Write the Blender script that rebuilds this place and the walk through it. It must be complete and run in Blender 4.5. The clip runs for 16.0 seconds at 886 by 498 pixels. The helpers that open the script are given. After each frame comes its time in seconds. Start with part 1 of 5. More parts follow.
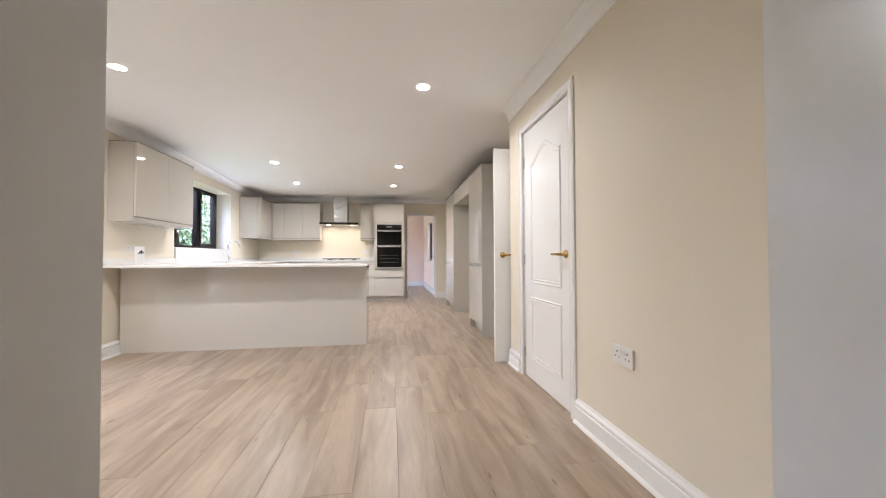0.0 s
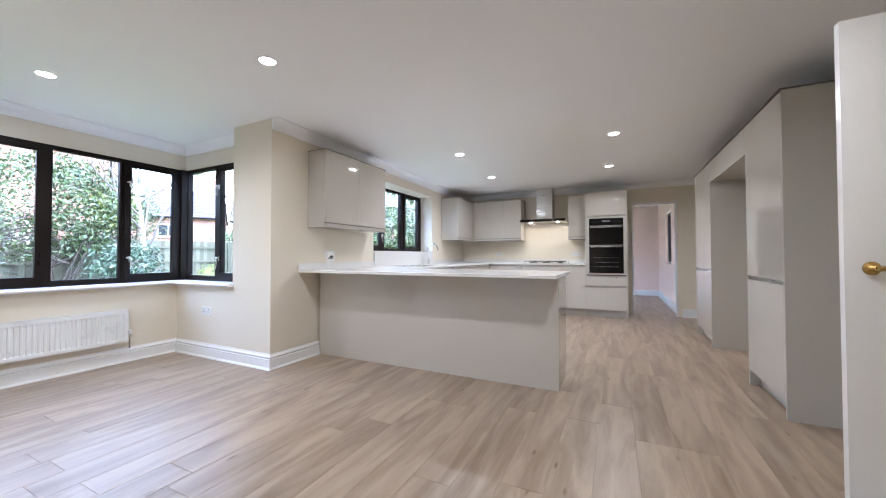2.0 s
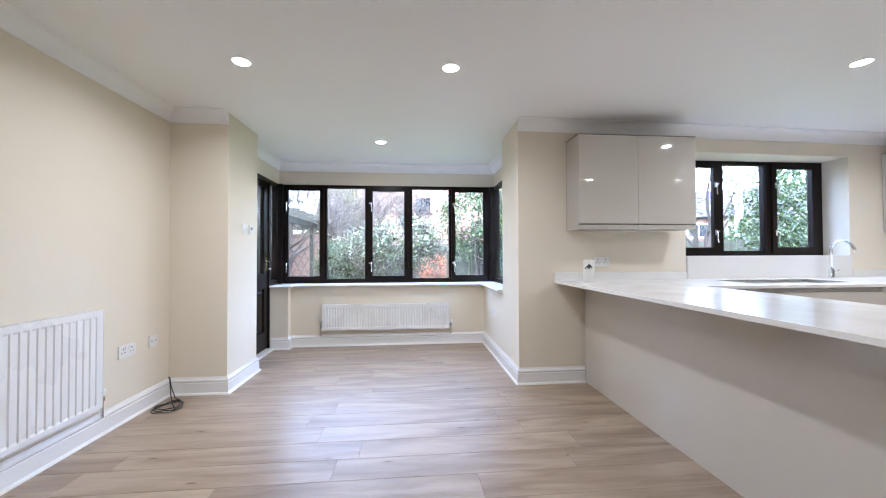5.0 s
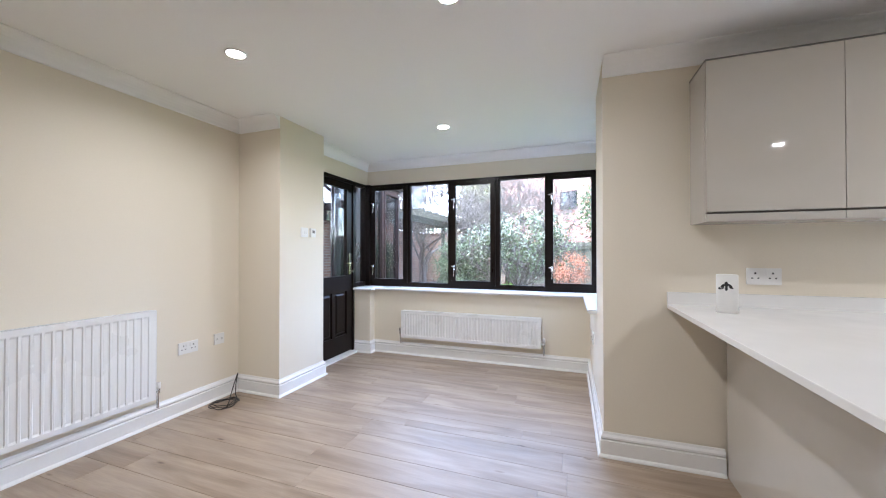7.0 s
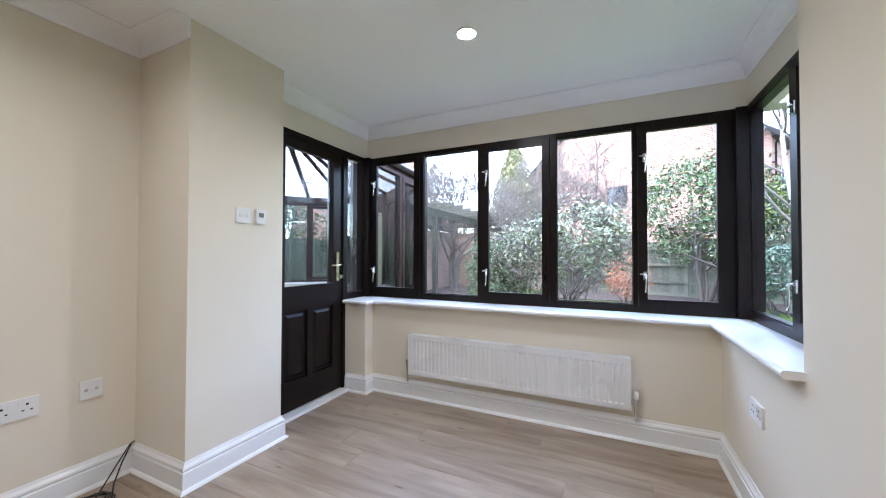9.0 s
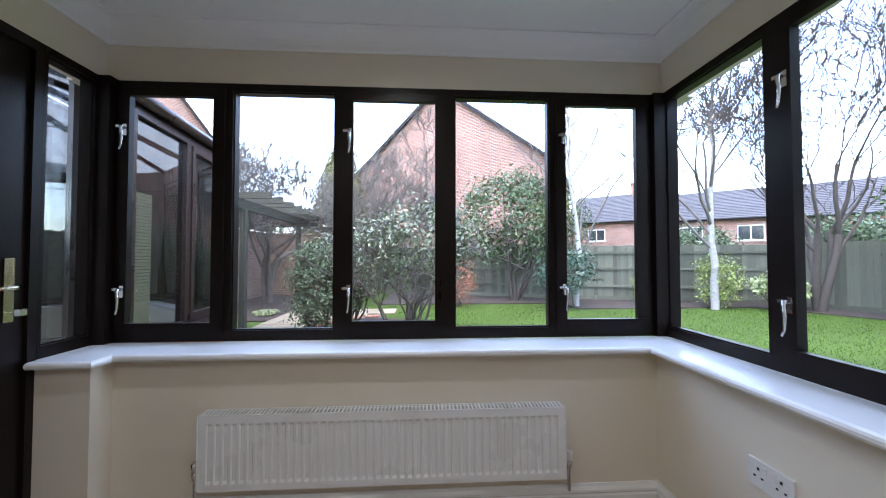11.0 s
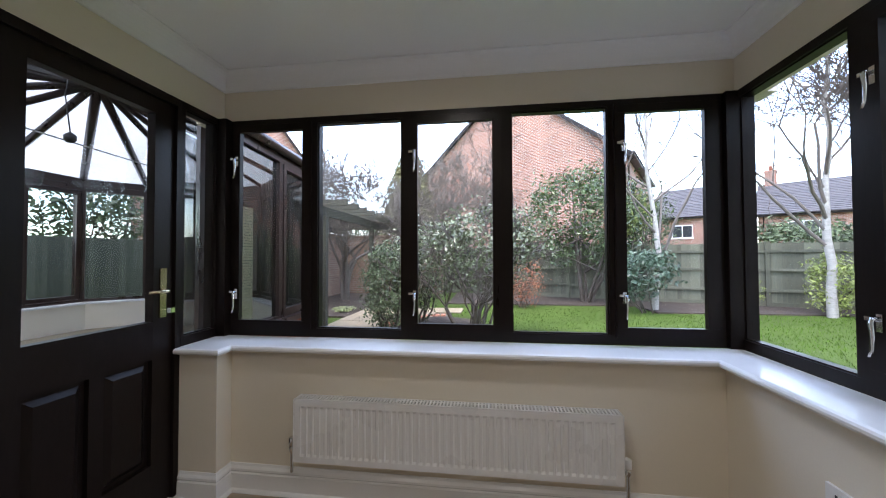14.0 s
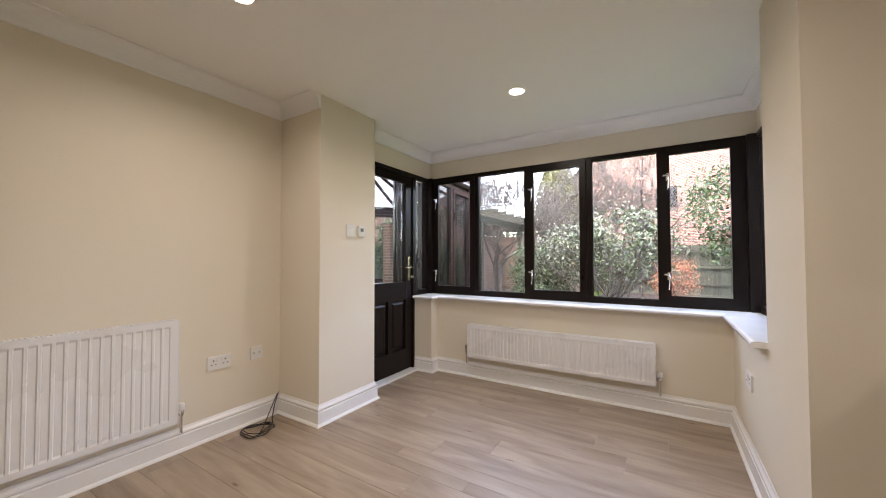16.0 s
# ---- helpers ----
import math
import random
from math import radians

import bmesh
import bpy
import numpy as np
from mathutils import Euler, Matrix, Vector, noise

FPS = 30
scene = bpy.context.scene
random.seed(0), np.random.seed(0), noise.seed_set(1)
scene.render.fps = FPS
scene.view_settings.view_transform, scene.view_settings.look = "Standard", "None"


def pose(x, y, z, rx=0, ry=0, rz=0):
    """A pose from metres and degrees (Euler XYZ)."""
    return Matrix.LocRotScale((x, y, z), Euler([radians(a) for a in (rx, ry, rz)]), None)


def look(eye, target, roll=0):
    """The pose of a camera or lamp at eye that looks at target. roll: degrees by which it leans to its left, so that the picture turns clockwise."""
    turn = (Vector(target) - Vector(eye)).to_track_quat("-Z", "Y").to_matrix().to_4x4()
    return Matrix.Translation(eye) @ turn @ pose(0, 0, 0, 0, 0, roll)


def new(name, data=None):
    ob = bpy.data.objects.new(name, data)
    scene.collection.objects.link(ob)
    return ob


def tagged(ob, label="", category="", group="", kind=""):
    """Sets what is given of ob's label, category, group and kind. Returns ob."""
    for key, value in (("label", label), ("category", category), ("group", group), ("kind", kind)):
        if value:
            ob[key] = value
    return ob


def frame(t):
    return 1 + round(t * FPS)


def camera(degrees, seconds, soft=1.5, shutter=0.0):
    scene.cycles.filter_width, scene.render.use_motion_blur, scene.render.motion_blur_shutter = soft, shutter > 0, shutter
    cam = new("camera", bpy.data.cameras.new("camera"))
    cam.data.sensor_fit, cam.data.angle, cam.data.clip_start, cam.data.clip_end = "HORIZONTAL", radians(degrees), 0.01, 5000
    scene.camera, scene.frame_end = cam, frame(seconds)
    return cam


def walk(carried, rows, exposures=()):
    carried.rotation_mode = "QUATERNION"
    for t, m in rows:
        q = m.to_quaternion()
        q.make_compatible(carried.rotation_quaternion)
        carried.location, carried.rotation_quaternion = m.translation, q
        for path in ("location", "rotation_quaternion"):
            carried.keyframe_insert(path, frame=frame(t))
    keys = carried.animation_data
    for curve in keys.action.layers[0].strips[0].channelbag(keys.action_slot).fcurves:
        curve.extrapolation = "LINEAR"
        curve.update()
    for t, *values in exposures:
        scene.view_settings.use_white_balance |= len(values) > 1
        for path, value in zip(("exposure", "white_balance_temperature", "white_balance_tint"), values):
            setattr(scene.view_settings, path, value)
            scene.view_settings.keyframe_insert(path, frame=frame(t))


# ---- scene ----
cam = camera(102.3, 16.0, soft=1.1)
PATH = [
    (0, (0.351, -0.197, 0.974), (0.641, 1.781, 1.015), -0.2),
    (0.5, (0.41, 0.143, 0.996), (0.419, 2.143, 1.034), -0.3),
    (1, (0.449, 0.477, 1.019), (0.151, 2.455, 1.057), -0.2),
    (1.5, (0.465, 0.794, 1.04), (-0.126, 2.705, 1.074), -0.2),
    (2, (0.495, 1.019, 1.036), (-0.384, 2.816, 1.075), -0.1),
    (2.5, (0.559, 1.147, 1.018), (-0.608, 2.77, 1.063), -0.3),
    (3, (0.646, 1.282, 1.06), (-0.748, 2.716, 1.106), -0.3),
    (3.5, (0.688, 1.52, 1.091), (-0.949, 2.669, 1.136), -0.3),
    (4, (0.705, 1.806, 1.098), (-1.104, 2.658, 1.133), -0.2),
    (4.5, (0.703, 2.08, 1.124), (-1.228, 2.601, 1.157), -0.1),
    (5, (0.685, 2.342, 1.126), (-1.307, 2.516, 1.159), -0.2),
    (7.5, (-0.377, 3.13, 1.194), (-2.211, 2.33, 1.216), -0.1),
    (8, (-0.696, 2.996, 1.185), (-2.489, 2.11, 1.213), -0.1),
    (8.5, (-1.031, 2.845, 1.175), (-2.823, 1.958, 1.201), 0.1),
    (9, (-1.351, 2.702, 1.144), (-3.161, 1.852, 1.179), 0.1),
    (9.5, (-1.598, 2.532, 1.118), (-3.512, 1.953, 1.149), 0.1),
    (10, (-1.824, 2.425, 1.112), (-3.794, 2.087, 1.155), 0.1),
    (12.5, (-2.575, 1.931, 1.311), (-4.51, 2.432, 1.349), 0.0),
    (13, (-2.463, 1.972, 1.326), (-4.436, 2.298, 1.366), -0.2),
    (13.5, (-2.312, 2.082, 1.281), (-4.312, 2.113, 1.322), -0.2),
    (14, (-2.117, 2.226, 1.22), (-4.099, 1.967, 1.266), -0.2),
    (14.5, (-1.819, 2.36, 1.164), (-3.752, 1.851, 1.226), -0.0),
    (15, (-1.494, 2.528, 1.162), (-3.357, 1.804, 1.208), -0.2),
    (15.5, (-1.126, 2.71, 1.167), (-2.9, 1.788, 1.211), -0.1),
    (16, (-0.732, 2.873, 1.153), (-2.432, 1.822, 1.205), -0.1),
]
walk(cam, [(t, look(eye, target, roll)) for t, eye, target, roll in PATH],
     exposures=[(0, 1.3, 6150, 14), (0.6, 1.02, 5900, 13), (1.2, 0.9, 5750, 13), (2.5, 0.84, 5700, 13), (5, 0.8, 5700, 13), (8, 0.57, 5900, 13), (9, 0.35, 5900, 13), (10, 0.05, 5950, 13), (12.3, -0.95, 6200, 13),
                (13.5, -0.88, 6400, 13), (14.5, -0.5, 6750, 14), (15.5, -0.03, 7000, 17), (16, 0.13, 7250, 18)])


# ---- world and light ----
world = bpy.data.worlds.new("overcast_sky")
scene.world = world
world.use_nodes = True
_wn = world.node_tree.nodes
sky = _wn.new("ShaderNodeTexSky")
sky.sky_type, sky.sun_disc = "NISHITA", False
sky.sun_elevation, sky.sun_rotation = radians(66), radians(110)
sky.air_density, sky.dust_density, sky.ozone_density = 1.0, 1.0, 1.0
_wn["Background"].inputs["Strength"].default_value = SKY = 0.15
cloud = _wn.new("ShaderNodeHueSaturation")
cloud.inputs["Saturation"].default_value, cloud.inputs["Value"].default_value = 0.80, 15.5
world.node_tree.links.new(sky.outputs["Color"], cloud.inputs["Color"])
world.node_tree.links.new(cloud.outputs["Color"], _wn["Background"].inputs["Color"])
sun_data = bpy.data.lights.new("sun", "SUN")
sun_data.energy, sun_data.angle, sun_data.color = 3.9, radians(30), (1.0, 0.97, 0.93)
sun = new("sun", sun_data)
sun.matrix_world = look((0, 0, 30), (-4.2, 1.5, 20.0))

LAMP_POWER = 7.0
DOWNLIGHTS = [(-1.58, 1.305), (-1.55, 2.59), (0.605, 2.59), (-3.09, 2.02), (-1.28, 5.13), (0.47, 5.14), (-1.34, 6.57), (0.40, 6.61)]
CEIL = 2.315


# ---- helpers of this scene ----
def bx(bm, x0, x1, y0, y1, z0, z1):
    vs = [bm.verts.new((x, y, z)) for z in (z0, z1) for y in (y0, y1) for x in (x0, x1)]
    return [bm.faces.new([vs[i] for i in q]) for q in ((0, 2, 3, 1), (4, 5, 7, 6), (0, 1, 5, 4), (2, 6, 7, 3), (0, 4, 6, 2), (1, 3, 7, 5))]


def boxes(*rows):
    bm = bmesh.new()
    for r in rows:
        bx(bm, *r)
    return bm


def soft(bm, w, seg=2):
    es = [e for e in bm.edges if len(e.link_faces) == 2 and e.calc_face_angle(0) > 0.6]
    bmesh.ops.bevel(bm, geom=es, offset=w, segments=seg, affect="EDGES", clamp_overlap=True)
    return bm


def sweep(bm, path, profile, closed=False, caps=True):
    """Runs a profile of (offset to the left of the path, z) along a path in the xy plane, with mitred corners."""
    n = len(path)
    rings = []
    for i in range(n):
        p = Vector(path[i])
        a = Vector(path[i - 1]) if (closed or i > 0) else None
        b = Vector(path[(i + 1) % n]) if (closed or i < n - 1) else None
        d1 = (p - a).normalized() if a is not None else (b - p).normalized()
        d2 = (b - p).normalized() if b is not None else d1
        n1, n2 = Vector((-d1.y, d1.x)), Vector((-d2.y, d2.x))
        m = n1 + n2
        m = m / max(0.2, m.dot(n1)) if m.length > 1e-6 else n1
        rings.append([bm.verts.new((p.x + m.x * o, p.y + m.y * o, z)) for o, z in profile])
    k = len(profile)
    for i in range(n if closed else n - 1):
        r, s = rings[i], rings[(i + 1) % n]
        for j in range(k):
            bm.faces.new((r[j], s[j], s[(j + 1) % k], r[(j + 1) % k]))
    if caps and not closed:
        bm.faces.new(rings[0])
        bm.faces.new(rings[-1][::-1])
    bmesh.ops.recalc_face_normals(bm, faces=bm.faces[:])
    return bm


def tube(bm, pts, radii, n=8, cap=True):
    """A round bar along points, with a radius at each."""
    pts = [Vector(p) for p in pts]
    if not hasattr(radii, "__len__"):
        radii = [radii] * len(pts)
    rings, side = [], None
    for i, p in enumerate(pts):
        d = (pts[min(i + 1, len(pts) - 1)] - pts[max(i - 1, 0)]).normalized()
        if side is None:
            side = d.cross(Vector((0, 0, 1)) if abs(d.z) < 0.9 else Vector((1, 0, 0))).normalized()
        side = (side - d * side.dot(d)).normalized()
        up = d.cross(side)
        rings.append([bm.verts.new(p + radii[i] * (math.cos(6.28318 * k / n) * side + math.sin(6.28318 * k / n) * up)) for k in range(n)])
    for r, s in zip(rings, rings[1:]):
        for k in range(n):
            f = bm.faces.new((r[k], r[(k + 1) % n], s[(k + 1) % n], s[k]))
            f.smooth = True
    if cap and n > 2:
        bm.faces.new(rings[0][::-1])
        bm.faces.new(rings[-1])
    return bm


def lathe(bm, prof, n=24, at=(0, 0, 0)):
    rings = [[bm.verts.new((at[0] + r * math.cos(6.28318 * k / n), at[1] + r * math.sin(6.28318 * k / n), at[2] + z)) for k in range(n)] for r, z in prof]
    for r, s in zip(rings, rings[1:]):
        for k in range(n):
            f = bm.faces.new((r[k], r[(k + 1) % n], s[(k + 1) % n], s[k]))
            f.smooth = True
    bm.faces.new(rings[0][::-1])
    bm.faces.new(rings[-1])
    return bm


def plate(us, vs, keep, t0, t1, axis="z"):
    """One slab over the cells of a grid that are kept: us, vs its lines, t0 to t1 its thickness along the axis."""
    bm = bmesh.new()
    put = {"z": lambda u, v, t: (u, v, t), "x": lambda u, v, t: (t, u, v), "y": lambda u, v, t: (u, t, v)}[axis]
    made = {}
    n, m = len(us) - 1, len(vs) - 1
    on = {(i, j) for i in range(n) for j in range(m) if keep((us[i] + us[i + 1]) / 2, (vs[j] + vs[j + 1]) / 2)}

    def vert(i, j, k):
        if (i, j, k) not in made:
            made[i, j, k] = bm.verts.new(put(us[i], vs[j], (t0, t1)[k]))
        return made[i, j, k]

    for i, j in sorted(on):
        for k in (0, 1):
            bm.faces.new([vert(i + a, j + b, k) for a, b in ((0, 0), (1, 0), (1, 1), (0, 1))])
        for di, dj, e in ((-1, 0, ((0, 0), (0, 1))), (1, 0, ((1, 0), (1, 1))), (0, -1, ((0, 0), (1, 0))), (0, 1, ((0, 1), (1, 1)))):
            if (i + di, j + dj) not in on:
                (a, b), (c, d) = e
                bm.faces.new((vert(i + a, j + b, 0), vert(i + c, j + d, 0), vert(i + c, j + d, 1), vert(i + a, j + b, 1)))
    bmesh.ops.recalc_face_normals(bm, faces=bm.faces[:])
    return bm


def mesh_of(name, bm, material):
    me = bpy.data.meshes.new(name)
    bm.to_mesh(me)
    bm.free()
    me.materials.append(material)
    return me


def part(name, bm, material, parent, label=""):
    ob = new(name, mesh_of(name, bm, material))
    ob.parent = parent
    return tagged(ob, label)


def thing(name, m, label, category, group=""):
    ob = new(name)
    ob.empty_display_size = 0.1
    ob.matrix_world = m
    return tagged(ob, label, category, group)


def solid(name, bm, material, label="", category="", group="", kind="", m=None):
    ob = new(name, mesh_of(name, bm, material))
    if m is not None:
        ob.matrix_world = m
    return tagged(ob, label, category, group, kind)


def piece(name, me, parent, loc):
    ob = new(name, me)
    ob.parent, ob.location = parent, loc
    return ob


# ---- materials ----
def surface(name, color, rough=0.5, metal=0.0, vary=0.06, scale=3.0, grain=60.0, bump=0.05, coat=0.0, stretch=(1, 1, 1), per_object=0.0, per_island=0.0, spec=0.5):
    """Base colour with broad and fine variation, uneven gloss and fine relief."""
    m = bpy.data.materials.new(name)
    m.use_nodes = True
    nt = m.node_tree
    N, L = nt.nodes, nt.links
    b = N["Principled BSDF"]
    b.inputs["Metallic"].default_value = metal
    b.inputs["Coat Weight"].default_value = coat
    b.inputs["Coat Roughness"].default_value = 0.03
    b.inputs["Specular IOR Level"].default_value = spec
    tc, mp = N.new("ShaderNodeTexCoord"), N.new("ShaderNodeMapping")
    mp.inputs["Scale"].default_value = stretch
    L.new(tc.outputs["Object"], mp.inputs["Vector"])
    big, fine = N.new("ShaderNodeTexNoise"), N.new("ShaderNodeTexNoise")
    big.inputs["Scale"].default_value, big.inputs["Detail"].default_value = scale, 4
    fine.inputs["Scale"].default_value, fine.inputs["Detail"].default_value = grain, 3
    for t in (big, fine):
        L.new(mp.outputs["Vector"], t.inputs["Vector"])
    add = N.new("ShaderNodeMath")
    add.operation = "ADD"
    L.new(big.outputs["Fac"], add.inputs[0])
    L.new(fine.outputs["Fac"], add.inputs[1])
    last = add.outputs[0]
    for amount, kind in ((per_object, "o"), (per_island, "i")):
        if amount:
            src = N.new("ShaderNodeObjectInfo").outputs["Random"] if kind == "o" else N.new("ShaderNodeNewGeometry").outputs["Random Per Island"]
            k = N.new("ShaderNodeMath")
            k.operation, k.inputs[1].default_value, k.inputs[2].default_value = "MULTIPLY_ADD", amount, -amount / 2
            L.new(src, k.inputs[0])
            s = N.new("ShaderNodeMath")
            s.operation = "ADD"
            L.new(last, s.inputs[0])
            L.new(k.outputs[0], s.inputs[1])
            last = s.outputs[0]
    ramp = N.new("ShaderNodeMapRange")
    ramp.inputs["From Min"].default_value, ramp.inputs["From Max"].default_value = 0.55, 1.45
    ramp.inputs["To Min"].default_value, ramp.inputs["To Max"].default_value = 1 - vary, 1 + vary
    ramp.clamp = False
    L.new(last, ramp.inputs["Value"])
    mul = N.new("ShaderNodeVectorMath")
    mul.operation = "SCALE"
    mul.inputs[0].default_value = color
    L.new(ramp.outputs["Result"], mul.inputs["Scale"])
    L.new(mul.outputs["Vector"], b.inputs["Base Color"])
    rr = N.new("ShaderNodeMapRange")
    rr.inputs["From Min"].default_value, rr.inputs["From Max"].default_value = 0.3, 0.7
    rr.inputs["To Min"].default_value, rr.inputs["To Max"].default_value = rough * 0.85, min(1.0, rough * 1.15)
    L.new(big.outputs["Fac"], rr.inputs["Value"])
    L.new(rr.outputs["Result"], b.inputs["Roughness"])
    if bump:
        bp = N.new("ShaderNodeBump")
        bp.inputs["Strength"].default_value, bp.inputs["Distance"].default_value = bump, 0.01
        L.new(fine.outputs["Fac"], bp.inputs["Height"])
        L.new(bp.outputs["Normal"], b.inputs["Normal"])
    return m


def glass_material(name, tint=(1, 1, 1), gloss=1.0):
    m = bpy.data.materials.new(name)
    m.use_nodes = True
    nt = m.node_tree
    N, L = nt.nodes, nt.links
    N.remove(N["Principled BSDF"])
    tr, gl, mix, lw = N.new("ShaderNodeBsdfTransparent"), N.new("ShaderNodeBsdfGlossy"), N.new("ShaderNodeMixShader"), N.new("ShaderNodeLayerWeight")
    tr.inputs["Color"].default_value = (*tint, 1)
    gl.inputs["Roughness"].default_value = 0.0
    pw, ma = N.new("ShaderNodeMath"), N.new("ShaderNodeMath")
    pw.operation, pw.inputs[1].default_value = "POWER", 5.0
    ma.operation, ma.inputs[1].default_value, ma.inputs[2].default_value = "MULTIPLY_ADD", 0.6 * gloss, 0.009 * gloss
    L.new(lw.outputs["Facing"], pw.inputs[0])
    L.new(pw.outputs[0], ma.inputs[0])
    L.new(ma.outputs[0], mix.inputs["Fac"])
    L.new(tr.outputs[0], mix.inputs[1])
    L.new(gl.outputs[0], mix.inputs[2])
    L.new(mix.outputs[0], N["Material Output"].inputs["Surface"])
    return m


def glow(name, color, strength):
    m = bpy.data.materials.new(name)
    m.use_nodes = True
    b = m.node_tree.nodes["Principled BSDF"]
    b.inputs["Base Color"].default_value = (*color, 1)
    b.inputs["Emission Color"].default_value, b.inputs["Emission Strength"].default_value = (*color, 1), strength
    return m


M_WALL = surface("cream_emulsion", (0.765, 0.70, 0.58), 0.7, vary=0.025, scale=1.3, grain=140, bump=0.03)
M_CEIL = surface("white_emulsion", (0.90, 0.90, 0.89), 0.8, vary=0.02, scale=1.0, grain=120, bump=0.03)
M_GLOSSW = surface("white_gloss_paint", (0.82, 0.815, 0.80), 0.22, vary=0.02, scale=4, grain=50, bump=0.015)
M_FRAME = surface("dark_brown_frame", (0.0105, 0.0068, 0.0058), 0.32, vary=0.25, scale=6, grain=90, bump=0.03, stretch=(1, 1, 0.2), spec=0.2)
M_CONS = surface("brown_conservatory_frame", (0.024, 0.0125, 0.010), 0.3, vary=0.25, scale=6, grain=90, bump=0.03, stretch=(1, 1, 0.2))
M_CAB = surface("cashmere_gloss_lacquer", (0.565, 0.53, 0.47), 0.05, vary=0.015, scale=1.5, grain=20, bump=0.0, coat=0.6)
M_CABSIDE = surface("cashmere_panel", (0.50, 0.475, 0.43), 0.22, vary=0.015, scale=1.5, grain=30, bump=0.0)
M_WORKTOP = surface("white_quartz", (0.80, 0.79, 0.77), 0.2, vary=0.008, scale=5, grain=400, bump=0.0)
M_STEEL = surface("brushed_steel", (0.55, 0.55, 0.54), 0.30, 1.0, vary=0.02, scale=5, grain=120, bump=0.004, stretch=(1, 1, 14))
M_CHROME = surface("chrome", (0.75, 0.75, 0.75), 0.08, 1.0, vary=0.02, bump=0.0)
M_BRASS = surface("aged_brass", (0.46, 0.30, 0.10), 0.25, 1.0, vary=0.08, bump=0.02)
M_BLACKGLASS = surface("black_oven_glass", (0.006, 0.0056, 0.0056), 0.04, vary=0.1, bump=0.0)
M_BLACK = surface("black_iron", (0.015, 0.015, 0.016), 0.45, vary=0.2, grain=150, bump=0.1)
M_PLASTIC = surface("white_plastic", (0.78, 0.775, 0.75), 0.3, vary=0.02, bump=0.0)
# dark grey of trims and dials, also the painted shade in grip recesses
M_GREYPL_SHADE = surface("grey_trim_and_recess_shade", (0.16, 0.15, 0.14), 0.5, vary=0.05, bump=0.0)
M_RAD = surface("white_enamel", (0.80, 0.80, 0.79), 0.28, vary=0.015, scale=3, bump=0.0)
M_GLASS = glass_material("window_glass")
M_NICKEL = surface("warm_nickel", (0.55, 0.46, 0.32), 0.2, 1.0, vary=0.05, bump=0.0)
M_TINTED = glass_material("tinted_conservatory_glass", (0.64, 0.66, 0.66), 2.2)
M_CABLE = surface("black_cable_sheath", (0.012, 0.012, 0.012), 0.4, vary=0.15, bump=0.02)
M_LAMP = glow("lamp_lens", (1.0, 0.95, 0.87), 55.0)
M_SUBFLOOR = surface("floor_joint", (0.10, 0.08, 0.065), 0.8, vary=0.1)


def plank_material():
    """Grey-washed oak: long grain, broad tone per board, cathedral streaks and small knots."""
    m = surface("grey_oak_laminate", (0.345, 0.270, 0.200), 0.36, vary=0.13, scale=1.8, grain=11, bump=0.04, stretch=(16, 1.0, 1), per_object=0.35)
    nt = m.node_tree
    N, L = nt.nodes, nt.links
    b = N["Principled BSDF"]
    base = b.inputs["Base Color"].links[0].from_socket
    mp = [n for n in N if n.bl_idname == "ShaderNodeMapping"][0]
    info, comb = N.new("ShaderNodeObjectInfo"), N.new("ShaderNodeCombineXYZ")
    k = N.new("ShaderNodeMath")
    k.operation, k.inputs[1].default_value = "MULTIPLY", 91.0
    L.new(info.outputs["Random"], k.inputs[0])
    for ax in ("X", "Y", "Z"):
        L.new(k.outputs[0], comb.inputs[ax])
    L.new(comb.outputs[0], mp.inputs["Location"])
    streak = N.new("ShaderNodeTexNoise")
    mp2 = N.new("ShaderNodeMapping")
    mp2.inputs["Scale"].default_value = (7, 0.9, 1)
    tc = N.new("ShaderNodeTexCoord")
    L.new(tc.outputs["Object"], mp2.inputs["Vector"])
    L.new(comb.outputs[0], mp2.inputs["Location"])
    L.new(mp2.outputs[0], streak.inputs["Vector"])
    streak.inputs["Scale"].default_value, streak.inputs["Detail"].default_value, streak.inputs["Distortion"].default_value = 1.5, 8, 0.8
    r = N.new("ShaderNodeValToRGB")
    r.color_ramp.elements[0].position, r.color_ramp.elements[0].color = 0.30, (0.66, 0.61, 0.57, 1)
    r.color_ramp.elements[1].position, r.color_ramp.elements[1].color = 0.62, (1.12, 1.11, 1.10, 1)
    L.new(streak.outputs["Fac"], r.inputs["Fac"])
    vor = N.new("ShaderNodeTexVoronoi")
    mp3 = N.new("ShaderNodeMapping")
    mp3.inputs["Scale"].default_value = (7.5, 2.2, 1)
    L.new(tc.outputs["Object"], mp3.inputs["Vector"])
    L.new(comb.outputs[0], mp3.inputs["Location"])
    L.new(mp3.outputs[0], vor.inputs["Vector"])
    vor.inputs["Scale"].default_value = 1.3
    kr = N.new("ShaderNodeValToRGB")
    kr.color_ramp.elements[0].position, kr.color_ramp.elements[0].color = 0.02, (0.40, 0.33, 0.28, 1)
    kr.color_ramp.elements[1].position, kr.color_ramp.elements[1].color = 0.11, (1, 1, 1, 1)
    L.new(vor.outputs["Distance"], kr.inputs["Fac"])
    prev = base
    for src in (r.outputs["Color"], kr.outputs["Color"]):
        v = N.new("ShaderNodeVectorMath")
        v.operation = "MULTIPLY"
        L.new(prev, v.inputs[0])
        L.new(src, v.inputs[1])
        prev = v.outputs[0]
    L.new(prev, b.inputs["Base Color"])
    return m


M_PLANK = plank_material()

# ---- structure ----
T = 0.30  # outer walls


